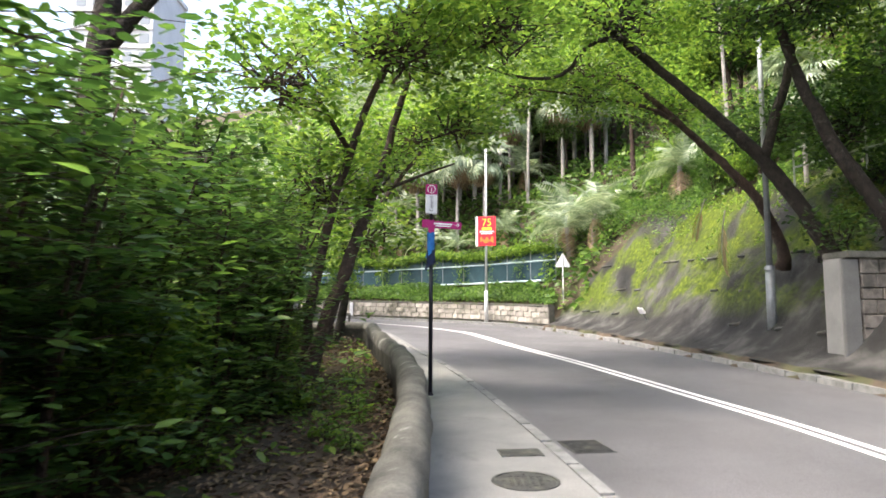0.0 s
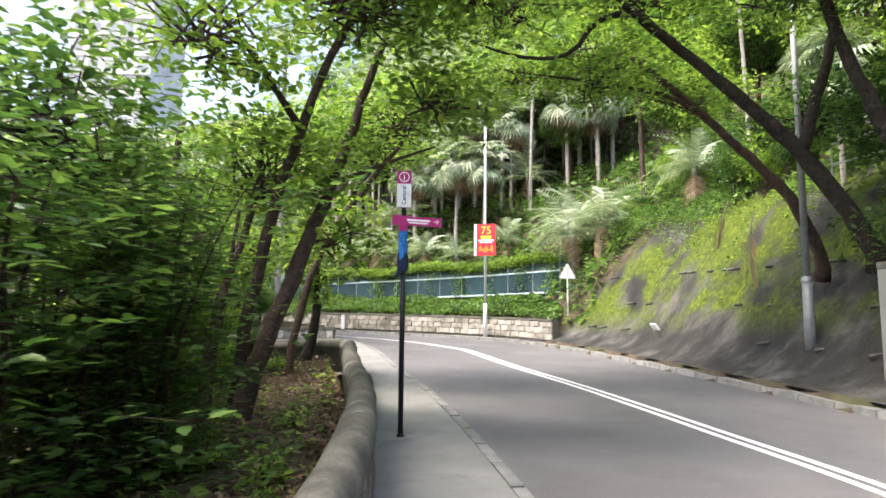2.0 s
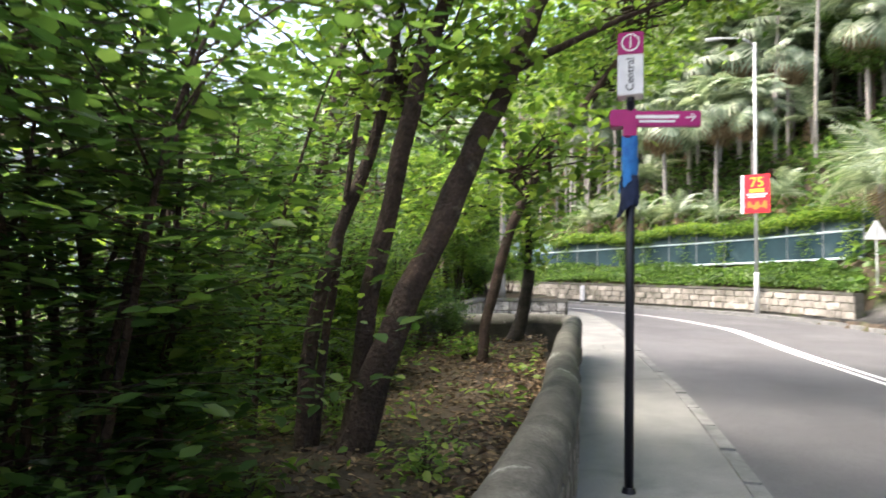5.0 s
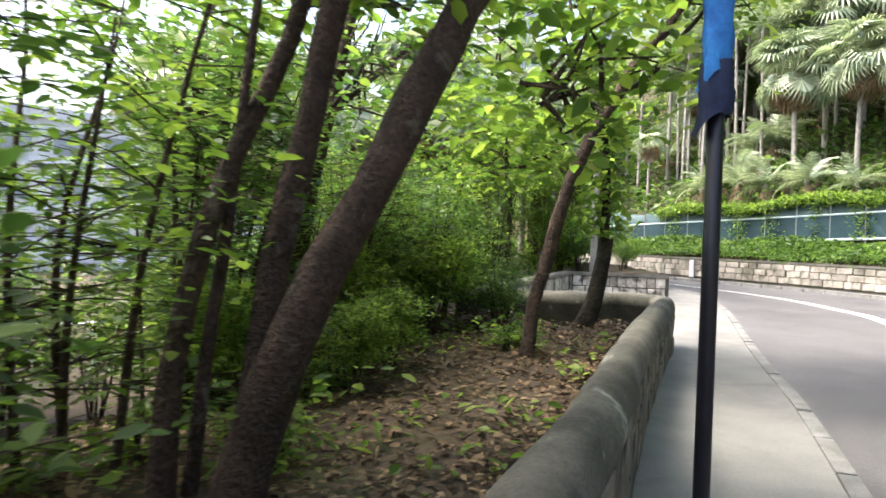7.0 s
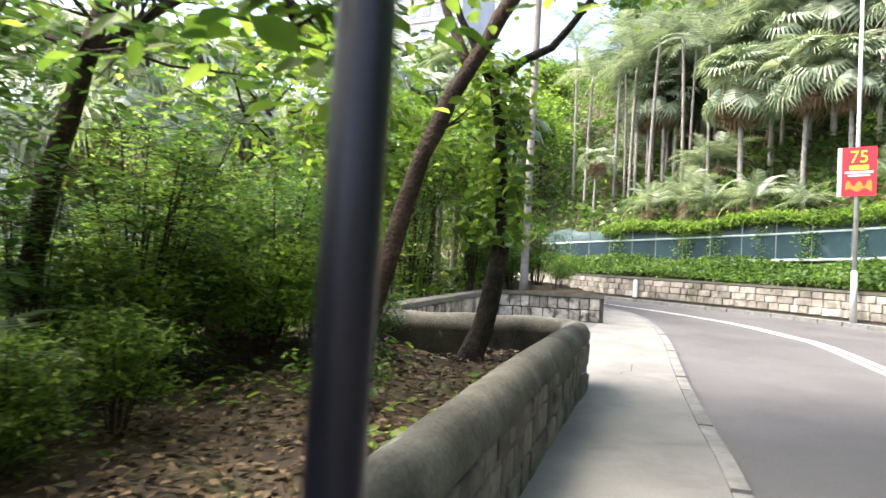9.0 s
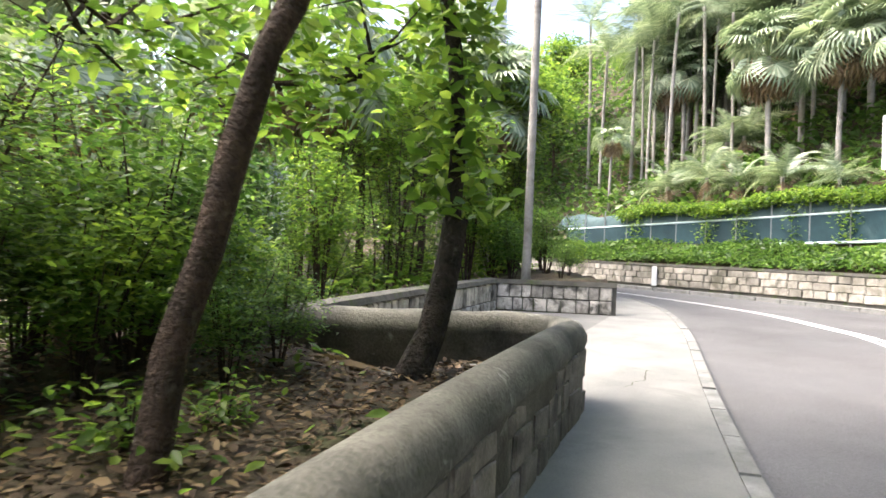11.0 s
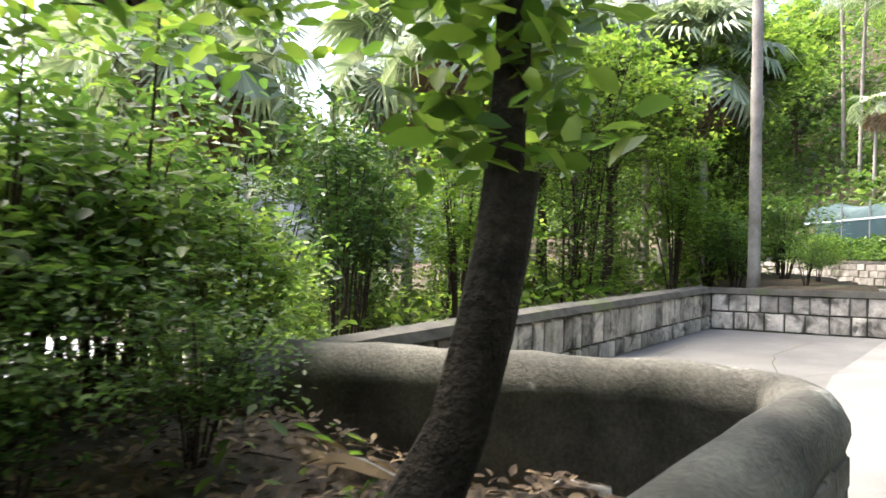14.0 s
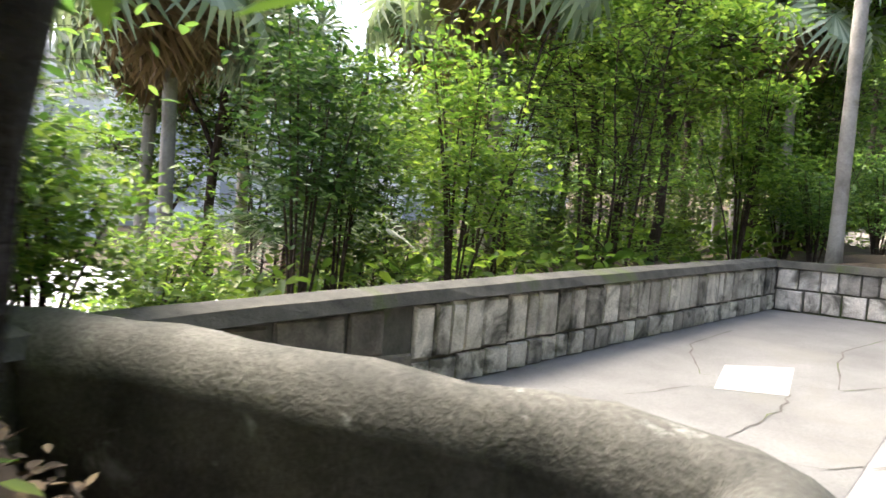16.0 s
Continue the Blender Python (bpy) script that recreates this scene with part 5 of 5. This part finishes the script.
palms = [palm_proto("fan palm with drooping grey-green leaves and a dry skirt", 6.0, 71, "fan", 40, 0.12, 1.25, 22),
         palm_proto("tall slender feather palm with a pale trunk", 9.0, 72, "feather", 15, 0.09, 3.0, 0),
         palm_proto("short feather palm with arching fronds", 1.6, 73, "feather", 16, 0.1, 2.0, 2),
         palm_proto("young fan palm with hanging brown leaves", 4.2, 74, "fan", 14, 0.08, 0.7, 12)]
for x, y, k, s in ((0.9, 42.2, 0, 0.95), (-1.6, 43.6, 0, 1.0), (2.6, 41.5, 0, 0.85), (-0.4, 45.5, 0, 1.15), (2.2, 46, 0, 1.25), (-9.6, 48.6, 3, 1.0), (-4.6, 47, 1, 1.0), (-6.4, 47.6, 1, 1.05), (-7.6, 48.4, 1, 0.95), (-5.4, 49.6, 1, 1.15), (-8.8, 50, 1, 1.1), (-3.2, 45.6, 1, 0.9), (-10.6, 50.2, 1, 1.0), (-2.4, 48.6, 1, 1.2), (3.8, 44, 1, 1.0), (1.2, 49, 1, 1.2), (-7.0, 52, 1, 1.3), (-4, 52, 1, 1.3), (5.4, 42.2, 1, 1.1), (-12, 52.6, 1, 1.15),
                   (-2.8, 43.2, 2, 0.9), (-4.2, 44.4, 2, 1.0), (-1.0, 42.0, 2, 0.9), (3.6, 39.6, 2, 0.8), (-6, 45.6, 2, 0.9), (1.0, 40.6, 2, 0.7), (-3.6, 46.6, 2, 1.1), (6.3, 33.4, 2, 1.25), (7.2, 32.2, 2, 1.2), (6.6, 35.6, 2, 1.3),
                   (10.4, 19, 0, 0.6), (12, 16, 0, 0.7), (11.2, 13.2, 3, 1.1), (12.4, 21, 0, 0.8), (10.6, 24.5, 1, 0.8), (12.5, 11, 0, 0.75), (9.8, 27.5, 2, 1.0),
                   (-11, 29, 0, 1.0), (-9.4, 32, 3, 1.2), (-14, 26, 0, 1.1), (-16, 22, 0, 1.15), (-12, 34, 0, 1.0), (-8.6, 30.9, 0, 0.9), (-10.4, 32.2, 0, 1.15), (-10.2, 19.0, 0, 0.8), (-9.4, 23.6, 0, 0.95), (-17.5, 29, 0, 1.1), (-14, 19.5, 0, 1.0), (-4.2, 12.6, 2, 0.35), (-5.2, 15.6, 2, 0.45), (-10.5, 21, 2, 0.8)):
    plant(palms[k], x, y, s, 0.1)
for i in range(26):
    s = rnd.random()
    p = Vector((4 - 17 * s, 39.5 + 12 * s, 0)) + Vector((0.6, 0.8, 0)) * rnd.uniform(1.5, 9)
    plant(palms[rnd.choice((1, 1, 1, 2, 2, 0))], p.x, p.y, rnd.uniform(0.8, 1.2), 0.1)
for i in range(44):
    s = rnd.random()
    p = Vector((7 - 19 * s, 38 + 11 * s, 0)) + hill * rnd.uniform(3, 14)
    plant(palms[0], p.x, p.y, rnd.uniform(0.7, 1.35), 0.1)
for p in palms:
    for o in (*p.children_recursive, p):
        bpy.data.objects.remove(o)

# slim palm trunk behind the terrace
slim = palm_proto("slim palm with a smooth pale trunk behind the terrace wall", 10.5, 75, "feather", 14, 0.105, 2.4, 0)
slim.location = (-5.98, 27.5, ground_at(-5.98, 27.5) - 0.1)

rng = np.random.default_rng(19)
n = 260000
x, y = rng.uniform(-52, 40, n), rng.uniform(6, 85, n)
dr, ny = line_distance([(9.6, -60)] + KERB_FAR + [(-80, 75)], x, y)
wave = np.sin(x * 1.1 + 2 * np.sin(y * 0.4)) * np.sin(y * 0.9 + np.cos(x * 0.7))
keep = (dr > np.where(ny > 32.5, 3.2, np.where(ny > 29.5, 1.5, 5.2))) & (dr < 34) & (rng.random(n) < np.where(dr < 14, 1, 0.6))
x, y, dr, wave = x[keep], y[keep], dr[keep], wave[keep]
z = terrain(x, y) + 0.1 + rng.uniform(0, 1, len(x)) * (0.7 + 0.9 * np.clip(wave + 0.3, 0, 1))
stuff("hill_undergrowth", "mixed green undergrowth covering the hillside", np.column_stack([x, y, z]), 0.36, LEAF_MID, 9, fine=False, flat=0.35, spread=0.5)

# Added bright leaves fill dark gaps, their colour standing in for stronger light.
n = 14000
x, y = rng.uniform(-22, -6.8, n), rng.uniform(19, 38, n)
keep = np.sin(x * 1.3 + np.sin(y)) + np.sin(y * 1.1) + rng.normal(0, 0.6, n) > -0.3
stuff("ground_cover", "added green undergrowth, coloured bright as if lit, on the slope behind the terrace", np.column_stack([x, y, terrain(x, y) + rng.uniform(0.05, 0.7, n)])[keep & (x < -6.8 - 0.15 * (y - 26))], 0.2, LEAF_BRIGHT, 27, flat=0.4)

# ---- litter, fallen fronds, creepers ----
rng = np.random.default_rng(15)
n = 26000
y = rng.uniform(2, 17.6, n)
x = np.interp(y, edge_y, edge_x) - 0.2 - rng.uniform(0, 1, n) ** 1.3 * 4.2
stuff("leaf_litter", "brown dead leaves strewn over bare earth", np.column_stack([x, y, terrain(x, y) + rng.uniform(0.005, 0.05, n)]), 0.062, LITTER, 5, flat=0.72, category="leaves")
n = 1200
y = rng.uniform(4, 17, n)
x = np.interp(y, edge_y, edge_x) - 0.25 - rng.uniform(0, 2.2, n)
keep = np.sin(x * 3.1) + np.sin(y * 2.3) > 0.2
stuff("ground_cover", "small green weeds on the leaf-strewn earth", np.column_stack([x, y, terrain(x, y) + rng.uniform(0.03, 0.16, n)])[keep], 0.1, LEAF_BRIGHT, 6, flat=0.6)
n = 16000
s = rng.uniform(9, 31.5, n)
x0 = np.interp(s, [p[1] for p in KERB_FAR[:9]], [p[0] for p in KERB_FAR[:9]])
d = 5.0 - np.abs(rng.normal(0, 0.95, n))
keep = (np.sin(s * 1.3) + np.sin(s * 0.47 + 1) + rng.normal(0, 0.5, n) > -(d - 3.8))
pts = np.column_stack([x0 + d, s, GRADE * s + np.interp(d, BANK_D, BANK_H) + 0.12 + rng.uniform(0, 0.25, n)])[keep]
stuff("creeper", "green creepers and weeds hanging over the bank's top", pts, 0.13, LEAF_MID, 8, flat=0.4)


n = 5200
s = rng.uniform(10, 31, n)
x0 = np.interp(s, [p[1] for p in KERB_FAR[:9]], [p[0] for p in KERB_FAR[:9]])
col = np.round(s * 1.1) / 1.1 + 0.25 * np.sin(s * 9)
d = rng.uniform(1.9, 4.2, n)
keep = (np.sin(np.round(s * 1.1) * 12.9) > 0.35) & (d > 2.3 + 1.2 * np.abs(np.sin(np.round(s * 1.1) * 5.1)))
pts = np.column_stack([x0 + d - 0.12, 0.6 * s + 0.4 * col, GRADE * s + np.interp(d, BANK_D, BANK_H) + 0.1 + rng.uniform(0, 0.12, n)])[keep]
stuff("creeper", "thin creepers hanging down the mossy bank", pts, 0.1, LEAF_BRIGHT, 18, flat=0.3)
for i in range(22):
    y = 12.5 + 0.8 * i + rnd.uniform(-0.2, 0.2)
    d = rnd.choice((1.25, 1.9, 2.5))
    x = float(np.interp(y, [p[1] for p in KERB_FAR[:9]], [p[0] for p in KERB_FAR[:9]])) + d
    hole = tagged(tube("weep_pipe", [(x - 0.1, y, G(y) + float(np.interp(d, BANK_D, BANK_H)) + 0.12), (x + 0.25, y, G(y) + float(np.interp(d, BANK_D, BANK_H)) + 0.16)], [0.04, 0.04], IRON, 10), "dark weep pipe set in the sprayed-concrete bank", "drain pipe", "weep pipes in the bank")


def dead_frond(p, length, direction, label):
    """A fallen dry palm frond: curled leaflets on a bent rib."""
    rng2 = random.Random(int(length * 100))
    root = tagged(new("dead_frond"), label, "palm frond")
    root.location = p
    d = Vector(direction).normalized()
    up = Vector((0, 0, 1)) if abs(d.z) < 0.8 else Vector((0, 1, 0))
    w = d.cross(up).normalized()
    rib = [d * length * t + up * 0.12 * math.sin(math.pi * t) for t in (0, 0.25, 0.5, 0.75, 1)]
    under(tube("rib", rib, [0.025, 0.02, 0.016, 0.012, 0.005], BARK_PALE, 6), root)
    for k in range(22):
        t = 0.3 + 0.7 * k / 21
        o = d * length * t + up * 0.12 * math.sin(math.pi * t)
        for s in (-1, 1):
            L = length * 0.3 * rng2.uniform(0.7, 1.1)
            tip = o + (d * 0.85 + w * s * 0.35 - up * rng2.uniform(-0.1, 0.35)) * L
            mid = (o + tip) / 2
            V = [tuple(o), tuple(o + w * s * 0.028 + d * 0.05), tuple(mid + up * 0.03), tuple(mid + w * s * 0.02), tuple(tip)]
            under(mesh_object("leaflet", V, [(0, 1, 2), (1, 3, 2), (2, 3, 4)], LEAF_DRY), root)
    return root


dead_frond((7.55, 17.9, 4.6), 1.5, (-0.12, -0.1, -1), "dry grey palm frond hanging down the bank")
dead_frond((7.7, 19.6, 5.2), 1.1, (-0.25, 0.1, -1), "dry palm frond caught on top of the bank")
dead_frond((-2.75, 17.1, ground_at(-2.75, 17.1) + 0.06), 1.15, (-0.95, -0.3, 0.1), "curled dry palm frond lying on the leaf litter")
log = tagged(tube("fallen_stalk", [(x, y, ground_at(x, y) + 0.045) for x, y in ((-3.1, 17.2), (-2.8, 17.26), (-2.5, 17.32), (-2.35, 17.36), (-2.2, 17.4), (-2.12, 17.42))], [0.014, 0.016, 0.02, 0.03, 0.05, 0.045], BARK_PALE, 8, 0.08), "pale fallen palm stalk with a broad foot", "palm stalk")
V, F = [], []
rng = np.random.default_rng(23)
for i in range(260):
    y = rng.uniform(4, 17.8)
    x = np.interp(y, edge_y, edge_x) - 0.25 - rng.uniform(0, 3.0)
    a, L = rng.uniform(0, 6.28), rng.uniform(0.1, 0.34)
    q = [(x + L * k * math.cos(a + 0.3 * k), y + L * k * math.sin(a + 0.3 * k)) for k in (-0.5, 0, 0.5)]
    v, f = tube_arrays([(*c, ground_at(*c) + 0.025 + rng.uniform(0, 0.04)) for c in q], [0.005, 0.004, 0.002], 4)
    F += [tuple(k + len(V) for k in g) for g in f]
    V += [tuple(c) for c in v]
tagged(mesh_object("fallen_twigs", V, F, BARK), "thin dry twigs scattered over the leaf litter", "twigs", kind="stuff")

# ---- buildings beyond the trees ----
def apartment_block(x, y, width, depth, base, height, label, storeys, bays):
    root = tagged(new("apartment_building"), label, "building")
    root.location = (x, y, base)
    part("wall", box(width, depth, height, (0, 0, height / 2)), FACADE, root)
    part("roof", box(width + 0.6, depth + 0.6, 0.8, (0, 0, height + 0.4)), FACADE, root)
    bm = box(1, 0.16, 1)
    pane = None
    for s in range(storeys):
        for b in range(bays):
            if pane is None:
                pane = part("window", bm, GLASS, root)
                ob = pane
            else:
                ob = new("window", pane.data)
                ob.parent = root
            ob.matrix_basis = Matrix.Translation((-width / 2 + width * (b + 0.5) / bays, -depth / 2, height * (s + 0.5) / storeys)) @ Matrix.Diagonal((width / bays * 0.6, 1, height / storeys * 0.5, 1))
    for s in range(1, storeys):
        part("ledge", box(width + 0.2, 0.3, 0.25, (0, -depth / 2 - 0.1, height * s / storeys)), FACADE, root)
    return root


apartment_block(-57, 118, 14, 14, -5, 66, "pale grey high-rise apartment tower beyond the trees", 20, 5)
for x, y, turn, w, h, st, ba in ((-52, 40, 62, 40, 17, 5, 12), (-46, 6, 90, 34, 13, 4, 10)):
    b = apartment_block(x, y, w, 10, -6, h, "pale low apartment block beyond the lower road", st, ba)
    b.rotation_euler = (0, 0, radians(turn))
lower = tagged(sweep("lower_road", [(-22, -30), (-24, 0), (-27, 25), (-34, 48)], [(-7, -1.85), (7, -1.85)], CONCRETE_LOW, 2.0), "pale lower road seen between the trunks", "road", kind="structure")

# ---- stones of the walls ----
dark, grey, pale = stone_meshes(STONE_DARK, 1), stone_meshes(STONE, 2), stone_meshes(STONE_PALE, 3)
lay_stones(wall_one, WALL[3:11], 0.118, [(-0.02, 0.2, 0.25, 0.5), (0.2, 0.41, 0.22, 0.45), (0.41, 0.55, 0.25, 0.5)], dark, 1, 4, 18, 0.05)
lay_stones(wall_one, WALL[9:], 0.118, [(-0.02, 0.28, 0.3, 0.55), (0.28, 0.55, 0.25, 0.5)], dark, 6, 17.0, 19, 0.05)
lay_stones(wall_two, WALL_TWO, 0.125, [(0.0, 0.22, 0.17, 0.3), (0.22, 0.61, 0.15, 0.32)], grey, 2, 19.3, 27)
lay_stones(wall_two, WALL_TWO, 0.115, [(0.0, 0.3, 0.4, 0.8), (0.3, 0.6, 0.3, 0.7)], dark, 5, 17, 19.3, 0.05)
lay_stones(wall_three, WALL_THREE, 0.125, [(0.0, 0.3, 0.2, 0.36), (0.3, 0.6, 0.14, 0.3)], grey, 3)
lay_stones(far_wall, FAR_WALL[::-1], 0.0, [(0.1, 0.36, 0.3, 0.75), (0.36, 0.62, 0.3, 0.7), (0.62, 0.86, 0.3, 0.75)], pale, 4, 30, 47, 0.08)
